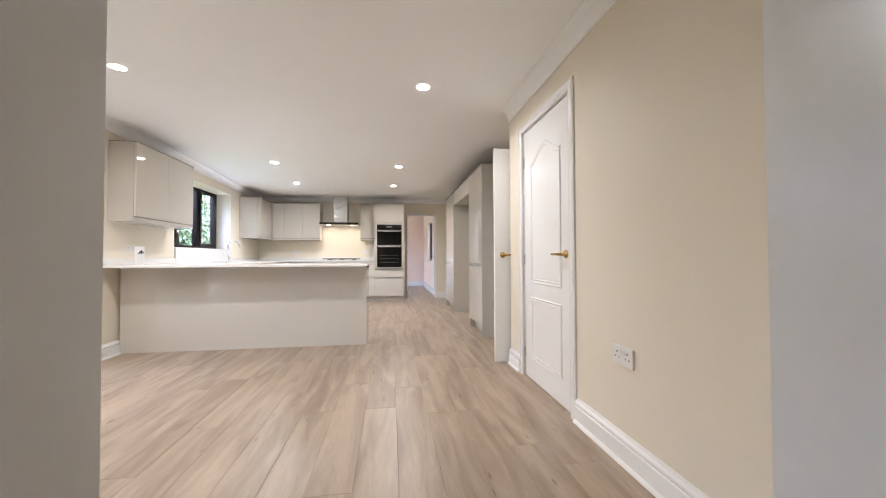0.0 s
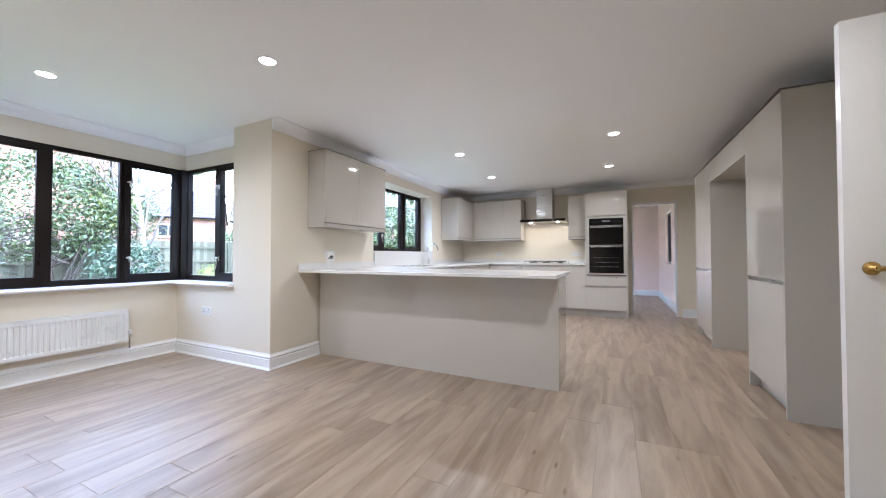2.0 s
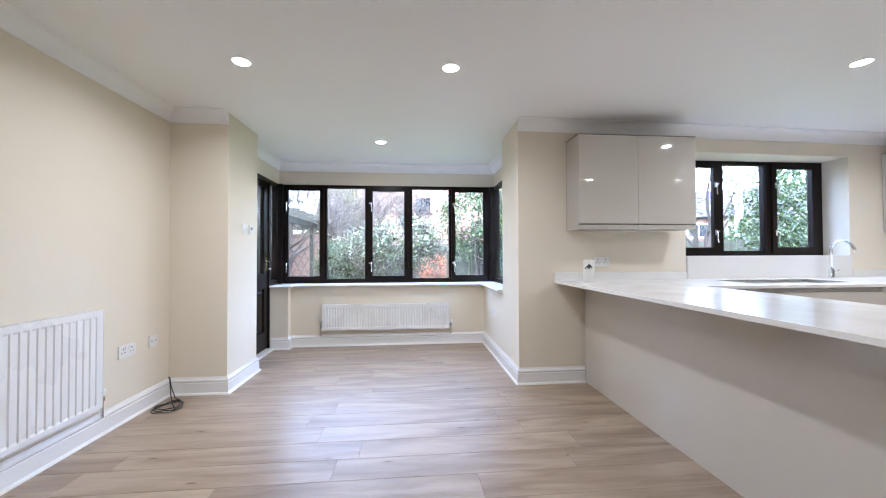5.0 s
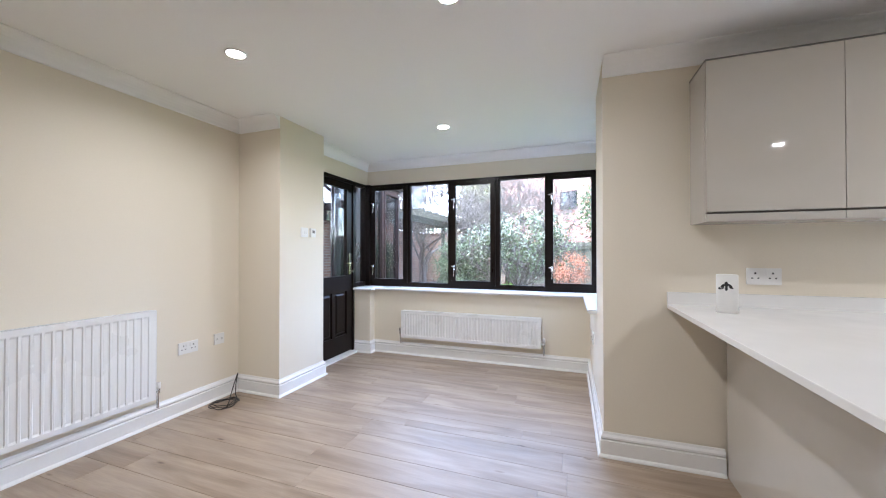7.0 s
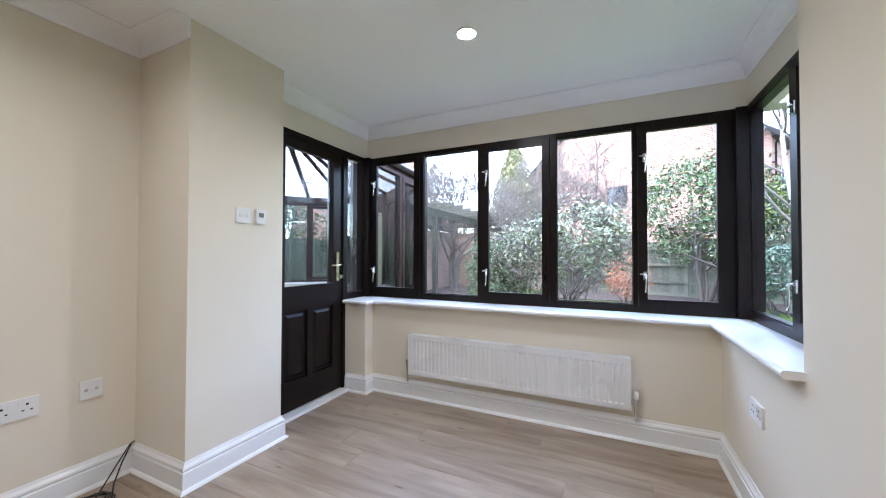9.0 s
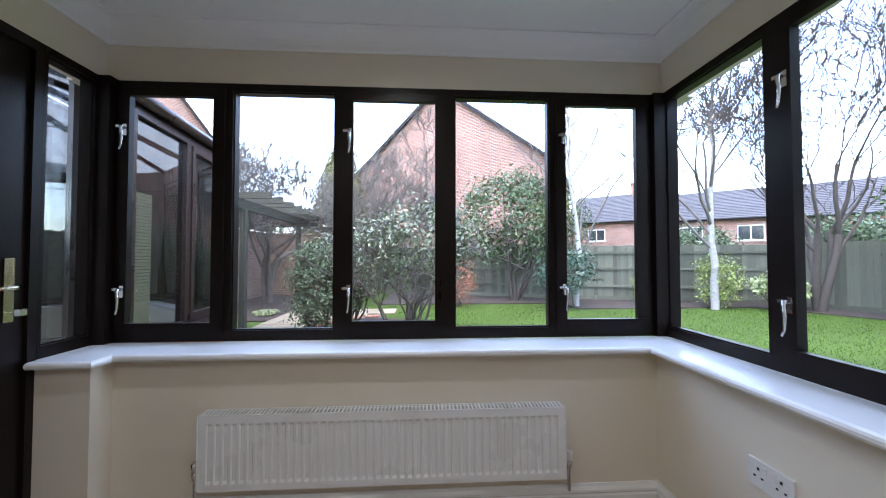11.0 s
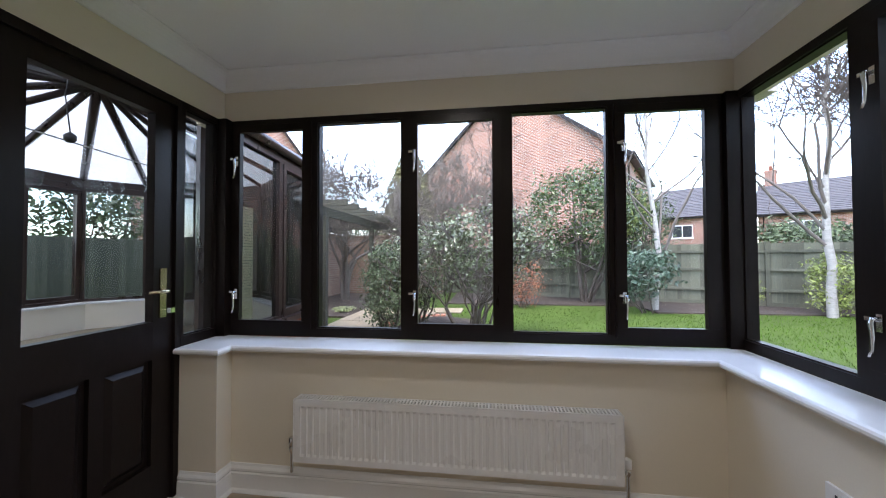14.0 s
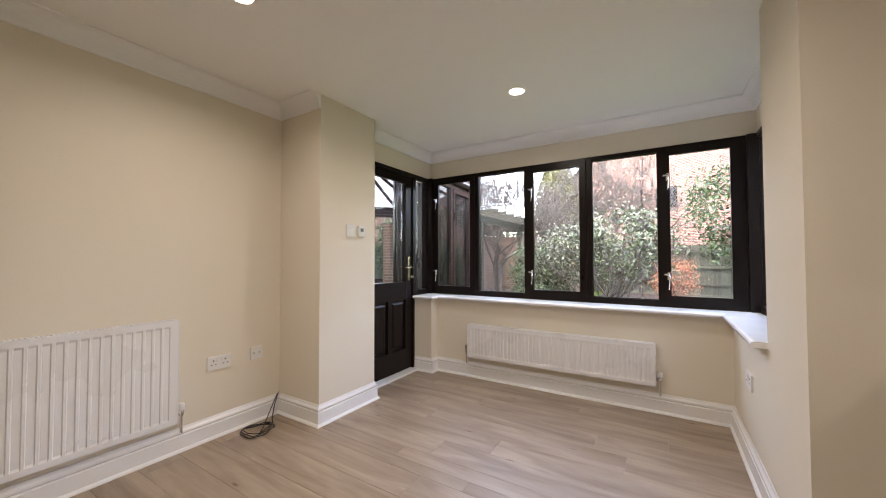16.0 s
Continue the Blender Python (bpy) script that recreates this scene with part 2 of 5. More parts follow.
def wall(name, *rows):
    return solid(name, boxes(*rows), M_WALL, kind="structure")


floor = solid("floor", boxes((-3.95, 2.3, -1.6, 11.9, -0.08, -0.011)), M_SUBFLOOR, kind="structure")
ceiling = solid("ceiling", plate([-4.20, -2.84, -1.34, 2.4], [-1.8, 0.16, 0.47, 3.64, 8.34, 11.85], lambda x, y: x > -1.34 or (-2.84 < x and 0.16 < y < 8.34) or (x < -2.84 and 0.47 < y < 3.64), CEIL, CEIL + 0.2), M_CEIL, kind="structure")

Z0, ZT = -0.05, CEIL + 0.05
# wall with the white panelled door
wall("wall_east", (1.44, 1.56, -1.7, 1.85, Z0, ZT), (1.44, 1.56, 2.64, 2.96, Z0, ZT), (1.44, 1.56, 1.85, 2.64, 2.0, ZT))
wall("wall_east_return", (1.56, 2.30, 2.84, 2.96, Z0, ZT))
wall("wall_cupboard", (2.0, 2.1, 1.7, 2.84, Z0, ZT), (1.56, 2.0, 1.6, 1.7, Z0, ZT))
wall("wall_kitchen_east", (2.06, 2.30, 2.96, 8.2, Z0, ZT))
# far kitchen wall with the opening to the next room
wall("wall_north", (-2.80, 0.72, 8.2, 8.32, Z0, ZT), (1.41, 2.30, 8.2, 8.32, Z0, ZT), (0.72, 1.41, 8.2, 8.32, 1.965, ZT))
# pinkish emulsion, deepened with the room's warm lamp light in its colour
M_PINK_WARMLIT = surface("pink_emulsion_warm_lit", (0.83, 0.655, 0.56), 0.7, vary=0.025, scale=1.3, grain=140, bump=0.03)
next_room = wall("wall_next_room", (-1.2, 1.9, 11.7, 11.82, Z0, ZT), (-1.32, -1.2, 8.32, 8.7, Z0, ZT), (-1.32, -1.2, 11.4, 11.82, Z0, ZT), (-1.32, -1.2, 8.7, 11.4, Z0, 0.9), (-1.32, -1.2, 8.7, 11.4, 2.1, ZT),
     (1.45, 1.6, 8.32, 9.35, Z0, ZT), (1.45, 1.6, 10.25, 11.7, Z0, ZT), (1.45, 1.6, 9.35, 10.25, Z0, 0.85), (1.45, 1.6, 9.35, 10.25, 1.95, ZT))
next_room.data.materials[0] = M_PINK_WARMLIT
# garden-side kitchen wall with the window recess; it runs slightly out of square
bm = plate([3.272, 4.88, 6.67, 8.2], [Z0, 1.10, 2.085, ZT], lambda y, z: not (4.88 < y < 6.67 and 1.10 < z < 2.085), -2.80, -2.37, "x")
for v in bm.verts:
    if v.co.x > -2.5:
        v.co.x -= 0.034 * (v.co.y - 3.25)
solid("wall_west_kitchen", bm, M_WALL, kind="structure")
wall("wall_pier_north", (-2.915, -2.80, 3.272, 3.75, Z0, ZT))
# bay: low walls under the sills and the band over the windows
wall("wall_bay_back", (-4.16, -3.875, 0.45, 3.65, Z0, 0.735))
wall("wall_bay_back_head", (-4.20, -4.068, 0.45, 3.65, 2.04, ZT))
wall("wall_bay_north", (-3.875, -2.915, 3.272, 3.60, Z0, 0.735))
wall("wall_bay_north_head", (-4.068, -2.915, 3.452, 3.60, 2.04, ZT))
wall("wall_bay_south_head", (-4.068, -2.955, 0.48, 0.642, 2.04, ZT))
wall("wall_bay_stub", (-3.875, -3.77, 0.56, 0.855, Z0, 0.735))
wall("wall_pier_south", (-2.955, -2.40, 0.30, 0.83, Z0, ZT))
# wall with the large radiator, and the doorway by which one comes in
wall("wall_south", (-2.72, -0.2, 0.20, 0.38, Z0, ZT), (-0.2, 0.042, 0.04, 0.19, Z0, ZT), (0.851, 1.44, 0.04, 0.19, Z0, ZT), (0.042, 0.851, 0.04, 0.19, 2.05, ZT))
wall("wall_hall", (-1.0, 1.44, -1.7, -1.6, Z0, ZT), (-1.1, -1.0, -1.7, 0.2, Z0, ZT), (-1.0, -0.2, 0.04, 0.2, Z0, ZT))

# coving under the ceiling
def cove_profile(w=0.085, h=0.10):
    pts = [(0, CEIL + 0.01), (0, CEIL - h), (0.008, CEIL - h)]
    for k in range(7):
        a = k / 6 * math.pi / 2
        pts.append((0.012 + (w - 0.02) * (1 - math.cos(a)), CEIL - h + 0.006 + (h - 0.014) * math.sin(a)))
    return pts + [(w, CEIL - 0.006), (w, CEIL + 0.01)]


for run in ([(1.44, 0.19), (1.44, 2.96)], [(2.06, 8.2), (-2.538, 8.2), (-2.37, 3.272)], [(-2.915, 3.452), (-4.068, 3.452), (-4.068, 0.642), (-2.955, 0.642)],
            [(-2.40, 0.83), (-2.40, 0.38), (-0.2, 0.38), (-0.2, 0.19), (1.44, 0.19)]):
    solid("trim_coving", sweep(bmesh.new(), run, cove_profile()), M_CEIL, kind="structure")

SKIRT = [(0, 0.0), (0.034, 0.0), (0.033, 0.006), (0.028, 0.013), (0.020, 0.018), (0.019, 0.092), (0.012, 0.097), (0.012, 0.100), (0.018, 0.106), (0.017, 0.116), (0.008, 0.128), (0.004, 0.140), (0, 0.140)]
for run in ([(1.44, 0.19), (1.44, 1.785)], [(1.44, 2.70), (1.44, 2.96)], [(-2.375, 3.862), (-2.37, 3.272), (-3.875, 3.272), (-3.875, 0.855), (-3.77, 0.855), (-3.77, 0.655)],
            [(-2.955, 0.66), (-2.955, 0.83), (-2.40, 0.83), (-2.40, 0.38), (-0.2, 0.38), (-0.2, 0.19), (0.0, 0.19)], [(2.06, 8.2), (1.46, 8.2)], [(1.45, 8.4), (1.45, 11.7), (-1.2, 11.7), (-1.2, 8.4)]):
    solid("baseboard", sweep(bmesh.new(), run, SKIRT), M_GLOSSW, kind="structure")


# ---- windows ----
def lever_handle(parent, u, z, v, flip=1):
    """Cockspur window catch: plate, spur and hanging lever."""
    h = part("handle", boxes((u - 0.009, u + 0.009, v - 0.006, v, z - 0.028, z + 0.028)), M_CHROME, parent, "chrome cockspur handle")
    bm = bmesh.new()
    tube(bm, [(u, v - 0.006, z + 0.01), (u, v - 0.026, z + 0.012), (u + 0.004 * flip, v - 0.034, z), (u + 0.005 * flip, v - 0.03, z - 0.04), (u + 0.002 * flip, v - 0.03, z - 0.085), (u, v - 0.036, z - 0.105)], [0.006, 0.0065, 0.007, 0.0055, 0.0048, 0.004], 8)
    bx(bm, u - 0.030 if flip > 0 else u, u if flip > 0 else u + 0.030, v - 0.020, v - 0.010, z + 0.006, z + 0.018)
    part("lever", bm, M_CHROME, h)


def window(name, m, width, z0, z1, lights, label, edge=0.05):
    """A window seen from inside: u to the right, v outwards (+y local). lights: (u0, u1, sash, handle side)."""
    w = thing(name, m, label, "window")
    w["kind"] = "structure"
    bars = [(0, width, 0, 0.07, z0, z0 + edge), (0, width, 0, 0.07, z1 - edge * 0.7, z1)]
    us = [0] + [x for a in lights for x in a[:2]] + [width]
    for a, b in zip(us[0::2], us[1::2]):
        if b - a > 0.005:
            bars.append((a, b, 0.0005, 0.0695, z0 + edge, z1 - edge * 0.7))
    part("window_frame", soft(boxes(*bars), 0.004, 1), M_FRAME, w)
    for a, b, sash, side in lights:
        g0, g1, h0, h1, v = a, b, z0 + edge, z1 - edge * 0.7, 0.035
        if sash:
            s = 0.042
            c = part("casement", soft(boxes((a - 0.012, b + 0.012, -0.016, 0.012, h0 - 0.01, h0 + s), (a - 0.012, b + 0.012, -0.016, 0.012, h1 - s, h1 + 0.008), (a - 0.012, a + s, -0.0155, 0.0115, h0 + s, h1 - s), (b - s, b + 0.012, -0.0155, 0.0115, h0 + s, h1 - s)), 0.005, 2), M_FRAME, w)
            g0, g1, h0, h1, v = a + s, b - s, h0 + s, h1 - s, 0.004
            if side:
                u = a + 0.026 if side < 0 else b - 0.026
                for z in (z0 + 0.245, z1 - 0.25):
                    lever_handle(c, u, z, -0.016, -side)
            part("trickle_vent", soft(boxes((a + 0.03, b - 0.03, -0.011, 0.0, z1 - 0.048, z1 - 0.03), (a + 0.03, b - 0.03, -0.017, -0.011, z1 - 0.036, z1 - 0.03)), 0.0015, 1), M_FRAME, w, "slim dark trickle vent")
            p = part("pane", boxes((g0 - 0.004, g1 + 0.004, v - 0.002, v + 0.002, h0 - 0.004, h1 + 0.004)), M_GLASS, c)
        else:
            bead = 0.006
            part("glazing_bead", boxes((g0, g1, 0.012, 0.034, h0, h0 + bead), (g0, g0 + bead, 0.012, 0.034, h0 + bead, h1), (g1 - bead, g1, 0.012, 0.034, h0 + bead, h1), (g0 + bead, g1 - bead, 0.012, 0.034, h1 - bead, h1)), M_FRAME, w)
            p = part("pane", boxes((g0, g1, v - 0.002, v + 0.002, h0, h1)), M_GLASS, w)
        p.visible_shadow = False
    return w


FZ0, FZ1 = 0.765, 2.04
# back of the bay: looking along -x, so local u runs along +y
window("window_1", pose(-4.062, 0.70, 0, 0, 0, 90), 2.69, FZ0, FZ1,
       [(0.02, 0.495, True, -1), (0.54, 1.037, False, 0), (1.09, 1.585, True, -1), (1.645, 2.14, False, 0), (2.18, 2.64, True, -1)],
       "dark brown wide casement window of five lights over the bay sill")
window("window_2", pose(-4.034, 3.446, 0, 0, 0, 0), 1.119, FZ0, FZ1, [(0.0, 0.541, False, 0), (0.612, 1.054, True, -1)], "dark brown side window of the bay with one casement")
window("window_3", pose(-3.775, 0.645, 0, 0, 0, 180), 0.235, FZ0, FZ1, [(0.014, 0.224, False, 0)], "narrow dark brown sidelight beside the garden door")
solid("corner_post_north", soft(boxes((-4.135, -4.036, 3.392, 3.52, FZ0, FZ1)), 0.004, 1), M_FRAME, kind="structure")
solid("corner_post_south", soft(boxes((-4.135, -4.012, 0.573, 0.698, FZ0, FZ1)), 0.004, 1), M_FRAME, kind="structure")
window("window_4", pose(-2.72, 4.88, 0, 0, 0, 90), 1.79, 1.10, 2.085, [(0.05, 0.584, True, 1), (0.66, 1.136, False, 0), (1.21, 1.70, True, -1)], "dark brown three-light kitchen window over the sink")

# west window and its wall opening are unseen, added to brighten the next room
window("window_5", pose(-1.24, 8.7, 0, 0, 0, 90), 2.70, 0.90, 2.10, [(0.06, 1.30, False, 0), (1.40, 2.64, False, 0)], "unseen wide window added to light the next room")
window("window_6", pose(1.50, 10.25, 0, 0, 0, -90), 0.90, 0.85, 1.95, [(0.06, 0.84, False, 0)], "small window in the side wall of the next room")
# sills


def sill_mesh():
    bm = boxes((-4.05, -3.83, 0.655, 3.44, 0.737, 0.766), (-3.83, -2.90, 3.225, 3.44, 0.737, 0.766), (-3.83, -3.735, 0.655, 0.885, 0.737, 0.766))
    sweep(bm, [(-2.90, 3.225), (-3.83, 3.225), (-3.83, 0.885), (-3.735, 0.885), (-3.735, 0.655)], [(0, 0.7365), (0.012, 0.739), (0.017, 0.747), (0.017, 0.756), (0.012, 0.763), (0, 0.7665)])
    return bm


solid("window_sill", sill_mesh(), M_GLOSSW, "white gloss window board round the bay", kind="structure")
solid("window_sill_kitchen", soft(boxes((-2.72, -2.47, 4.884, 6.666, 1.10, 1.108)), 0.002, 1), M_GLOSSW, kind="structure")

# ---- ceiling lamps ----
for k, (x, y) in enumerate(DOWNLIGHTS):
    lamp = thing("downlight", pose(x, y, CEIL), "round white recessed ceiling downlight, lit", "downlight", "recessed ceiling downlights")
    bm = bmesh.new()
    prof = [(0.046, -0.002), (0.049, -0.006), (0.056, -0.004), (0.057, 0.0), (0.046, 0.001)]
    rings = [[bm.verts.new((r * math.cos(6.28318 * q / 28), r * math.sin(6.28318 * q / 28), z)) for q in range(28)] for r, z in prof[:5]]
    for r, s in zip(rings, rings[1:]):
        for q in range(28):
            bm.faces.new((r[q], r[(q + 1) % 28], s[(q + 1) % 28], s[q])).smooth = True
    part("bezel", bm, M_PLASTIC, lamp)
    bm = bmesh.new()
    lathe(bm, [(0.0465, -0.003), (0.046, -0.0015)], 28)
    part("lens", bm, M_LAMP, lamp, "glowing lens")
    ld = bpy.data.lights.new("downlight", "AREA")
    ld.shape, ld.size, ld.energy, ld.color, ld.spread = "DISK", 0.08, LAMP_POWER, (1.0, 0.965, 0.92), radians(158)
    lo = new("downlight_lamp", ld)
    lo.matrix_world = pose(x, y, CEIL - 0.008)


# ---- kitchen ----
def slab_door(name, parent, x0, x1, z0, z1, front=0.0, lip=0, label=""):
    """A gloss slab front, -y forwards; lip: grip rail at its bottom (-1) or top (+1)."""
    g = 0.0015
    d = part(name, soft(boxes((x0 + g, x1 - g, front - 0.019, front, z0 + g + (0.045 if lip < 0 else 0), z1 - g - (0.028 if lip > 0 else 0))), 0.0015, 2), M_CAB, parent, label)
    if lip < 0:
        part("handle", boxes((x0 + g, x1 - g, front - 0.017, front, z0 + g, z0 + 0.036)), M_CABSIDE, d, "recessed grip rail")
        # shade of the grip recess, put in as a dark grey strip
        part("gap_shade_strip", boxes((x0 + g, x1 - g, front - 0.004, front, z0 + 0.0365, z0 + 0.0445)), M_GREYPL_SHADE, d)
    if lip > 0:
        part("handle", boxes((x0 + g, x1 - g, front - 0.003, front + 0.001, z1 - 0.028, z1 - 0.002)), M_STEEL, d, "recessed metal grip rail")
    return d


def base_unit(m, w, d, fronts, label, name="base_cabinet", h=0.87, category="cabinet", group="kitchen units"):
    """fronts: rows of (x0, x1, z0, z1, lip)."""
    c = thing(name, m, label, category, group)
    part("body", boxes((0, w, 0.003, d, 0.12, h)), M_CABSIDE, c)
    part("plinth", boxes((0.003, w - 0.003, 0.055, 0.075, 0.002, 0.118)), M_CABSIDE, c)
    for f in fronts:
        slab_door("drawer" if (f[3] - f[2]) < 0.4 else "door", c, *f[:4], 0.0, f[4])
    return c


def wall_unit(m, w, d, h, n, label):
    c = thing("wall_cabinet", m, label, "cabinet", "kitchen wall units")
    part("body", soft(boxes((0, w, 0.003, d, 0, h)), 0.001, 1), M_CABSIDE, c)
    part("top_trim", boxes((-0.003, w + 0.003, -0.021, d, h + 0.001, h + 0.006)), M_GREYPL_SHADE, c)
    us = n if isinstance(n, tuple) else [k / n for k in range(n + 1)]
    for a, b in zip(us, us[1:]):
        slab_door("door", c, w * a, w * b, 0.0, h, 0.0, -1)
    return c


# peninsula
pen = thing("breakfast_bar_base", pose(-2.37, 3.87, 0), "tall cashmere gloss back panel of the kitchen peninsula", "kitchen peninsula", "kitchen units")
part("back_panel", soft(boxes((0.005, 2.454, 0, 0.018, 0.0, 0.871)), 0.001, 1), M_CAB, pen, "plain gloss panel to the floor")
part("end_panel", soft(boxes((2.434, 2.454, 0.019, 0.44, 0.10, 0.871), (2.434, 2.454, 0.019, 0.38, 0.0, 0.10)), 0.001, 1), M_CAB, pen)
part("body", boxes((0.62, 2.43, 0.02, 0.42, 0.12, 0.869)), M_CABSIDE, pen)
part("plinth", boxes((0.62, 2.43, 0.36, 0.375, 0.002, 0.118)), M_CABSIDE, pen)
for k in range(3):
    slab_door("door", pen, 0.63 + 0.6 * k, 1.23 + 0.6 * k, 0.12, 0.86, 0.441, 1)

WT0, WT1 = 0.873, 0.897
bm = plate([-2.37, -2.26, -1.86, -1.70, -0.01, 0.108], [3.60, 4.42, 4.98, 5.92, 7.58, 8.198], lambda x, y: (y < 4.42 or (x < -1.70 and not (4.98 < y < 5.92 and -2.26 < x < -1.86)) or (y > 7.58 and x < -0.01)), WT0, WT1)
for v in bm.verts:
    if v.co.x < -2.3:
        v.co.x = -2.368 - 0.034 * (v.co.y - 3.25)
soft(bm, 0.002, 1)
solid("worktop", bm, M_WORKTOP, "white quartz worktop running round the kitchen", "worktop")
for y0, y1, z in ((3.60, 4.877, 0.965), (4.883, 6.667, 1.098), (6.673, 8.178, 0.965)):
    bm = boxes((-0.03, 0.018, 0, y1 - y0, WT1, z))
    for v in bm.verts:
        v.co.x -= 0.034 * v.co.y
    solid("worktop_upstand", bm, M_WORKTOP, "white quartz upstand against the kitchen's garden wall", "upstand", m=pose(-2.37 - 0.034 * (y0 - 3.25), y0, 0))
solid("worktop_upstand", boxes((-2.50, -0.01, 8.18, 8.199, WT1, 0.965)), M_WORKTOP, "low white quartz upstand behind the hob", "upstand")

# sink run and far run
for y0, w in ((4.45, 0.55), (5.0, 0.9), (5.9, 0.6), (6.5, 0.5)):
    base_unit(pose(-1.73, y0, 0, 0, 0, 90), w, 0.58, [(0, w, 0.125, 0.868, 1)], "cashmere gloss base unit under the sink run")
base_unit(pose(-1.73, 7.0, 0, 0, 0, 90), 0.575, 0.58, [(0, 0.575, 0.125, 0.868, 1)], "cashmere gloss base unit turning the corner of the sink run")
base_unit(pose(-1.72, 7.60, 0), 0.62, 0.58, [(0.02, 0.62, 0.125, 0.868, 1)], "cashmere gloss corner base unit")
base_unit(pose(-1.10, 7.60, 0), 0.80, 0.58, [(0, 0.8, 0.125, 0.41, 1), (0, 0.8, 0.41, 0.69, 1), (0, 0.8, 0.69, 0.868, 1)], "wide cashmere gloss drawer unit under the hob")
base_unit(pose(-0.30, 7.60, 0), 0.30, 0.58, [(0, 0.3, 0.125, 0.868, 1)], "narrow cashmere gloss base unit beside the oven tower")

# wall units
wall_unit(pose(-2.155, 3.715, 1.335, 0, 0, 90), 1.03, 0.228, 0.785, 2, "pair of cashmere gloss wall cupboards beside the kitchen window")
wall_unit(pose(-2.165, 7.06, 1.335, 0, 0, 90), 0.79, 0.33, 0.785, 1, "cashmere gloss corner wall cupboard")
wall_unit(pose(-2.14, 7.87, 1.335), 0.97, 0.325, 0.785, (0, 0.24, 0.63, 1), "row of cashmere gloss wall cupboards on the far wall")
wall_unit(pose(-0.31, 7.87, 1.335), 0.30, 0.325, 0.785, 1, "narrow cashmere gloss wall cupboard beside the oven tower")

# oven tower
ot = thing("oven_tower", pose(0.0, 7.60, 0), "tall cashmere gloss oven housing with drawers below", "cabinet", "kitchen units")
part("body", boxes((0, 0.02, 0.003, 0.6, 0.0, 2.12), (0.625, 0.645, -0.018, 0.6, 0.0, 2.12), (0.02, 0.625, 0.003, 0.6, 0.12, 0.70), (0.02, 0.625, 0.003, 0.6, 1.70, 2.12), (0.02, 0.625, 0.4, 0.6, 0.70, 1.70)), M_CABSIDE, ot)
part("plinth", boxes((0.02, 0.625, 0.05, 0.07, 0.002, 0.118)), M_CABSIDE, ot)
slab_door("drawer", ot, 0.005, 0.622, 0.125, 0.53, 0.0, 1)
slab_door("drawer", ot, 0.005, 0.622, 0.53, 0.70, 0.0, 1)
slab_door("door", ot, 0.005, 0.622, 1.715, 2.115, 0.0)
ov = thing("double_oven", pose(0.0, 7.60, 0), "black glass and steel built-in double oven", "oven")
part("body", boxes((0.03, 0.615, 0.002, 0.38, 0.72, 1.69)), M_BLACK, ov)
part("surround", soft(boxes((0.022, 0.623, -0.012, 0.001, 0.715, 0.742), (0.022, 0.623, -0.012, 0.001, 1.665, 1.695), (0.022, 0.06, -0.012, 0.001, 0.742, 1.665), (0.585, 0.623, -0.012, 0.001, 0.742, 1.665)), 0.001, 1), M_CABSIDE, ov)
part("control_panel", soft(boxes((0.062, 0.583, -0.022, 0.0, 1.555, 1.66)), 0.002, 1), M_BLACKGLASS, ov)
part("display", boxes((0.26, 0.38, -0.0235, -0.0225, 1.60, 1.63)), M_GREYPL_SHADE, ov)
for z0, z1 in ((0.75, 1.215), (1.235, 1.545)):
    d = part("oven_door", soft(boxes((0.062, 0.583, -0.024, 0.0, z0, z1)), 0.003, 2), M_BLACKGLASS, ov, "black glass oven door")
    part("door_trim", boxes((0.062, 0.583, -0.0262, -0.0245, z1 - 0.012, z1 - 0.002)), M_STEEL, d)
    for k in range(3 if z0 < 1 else 0):
        part("oven_shelf", tube(bmesh.new(), [(0.13, -0.0245, z0 + 0.10 + 0.075 * k), (0.515, -0.0245, z0 + 0.10 + 0.075 * k)], 0.0022, 6), M_STEEL, d, "faint wire shelf behind the glass")
    bm = tube(bmesh.new(), [(0.085, -0.06, z1 - 0.03), (0.56, -0.06, z1 - 0.03)], 0.008, 10)
    for x in (0.10, 0.545):
        tube(bm, [(x, -0.022, z1 - 0.03), (x, -0.06, z1 - 0.03)], 0.006, 8)
    part("handle", bm, M_STEEL, d, "steel bar handle")

# cooker hood
hood = thing("cooker_hood", pose(-0.745, 8.2, 1.665), "stainless steel chimney cooker hood with a dark glass edge", "cooker hood")
part("canopy", soft(boxes((-0.395, 0.395, -0.50, -0.002, 0.0, 0.03)), 0.003, 2), M_STEEL, hood)
part("glass_edge", soft(boxes((-0.405, 0.405, -0.515, -0.501, 0.0, 0.045)), 0.002, 1), M_BLACKGLASS, hood)
part("chimney", soft(boxes((-0.145, 0.145, -0.28, -0.002, 0.032, 0.645)), 0.002, 1), M_STEEL, hood)
for x in (-0.25, 0.25):
    part("hood_lamp", lathe(bmesh.new(), [(0.02, -0.004), (0.02, -0.001)], 20, (x, -0.30, 0)), M_LAMP, hood, "small lit hood lamp")
for x in (-0.995, -0.495):
    ld = bpy.data.lights.new("hood_light", "AREA")
    ld.shape, ld.size, ld.energy, ld.color = "DISK", 0.05, 0.8, (1.0, 0.86, 0.66)
    lo = new("hood_light_lamp", ld)
    lo.matrix_world = pose(x, 7.90, 1.655)

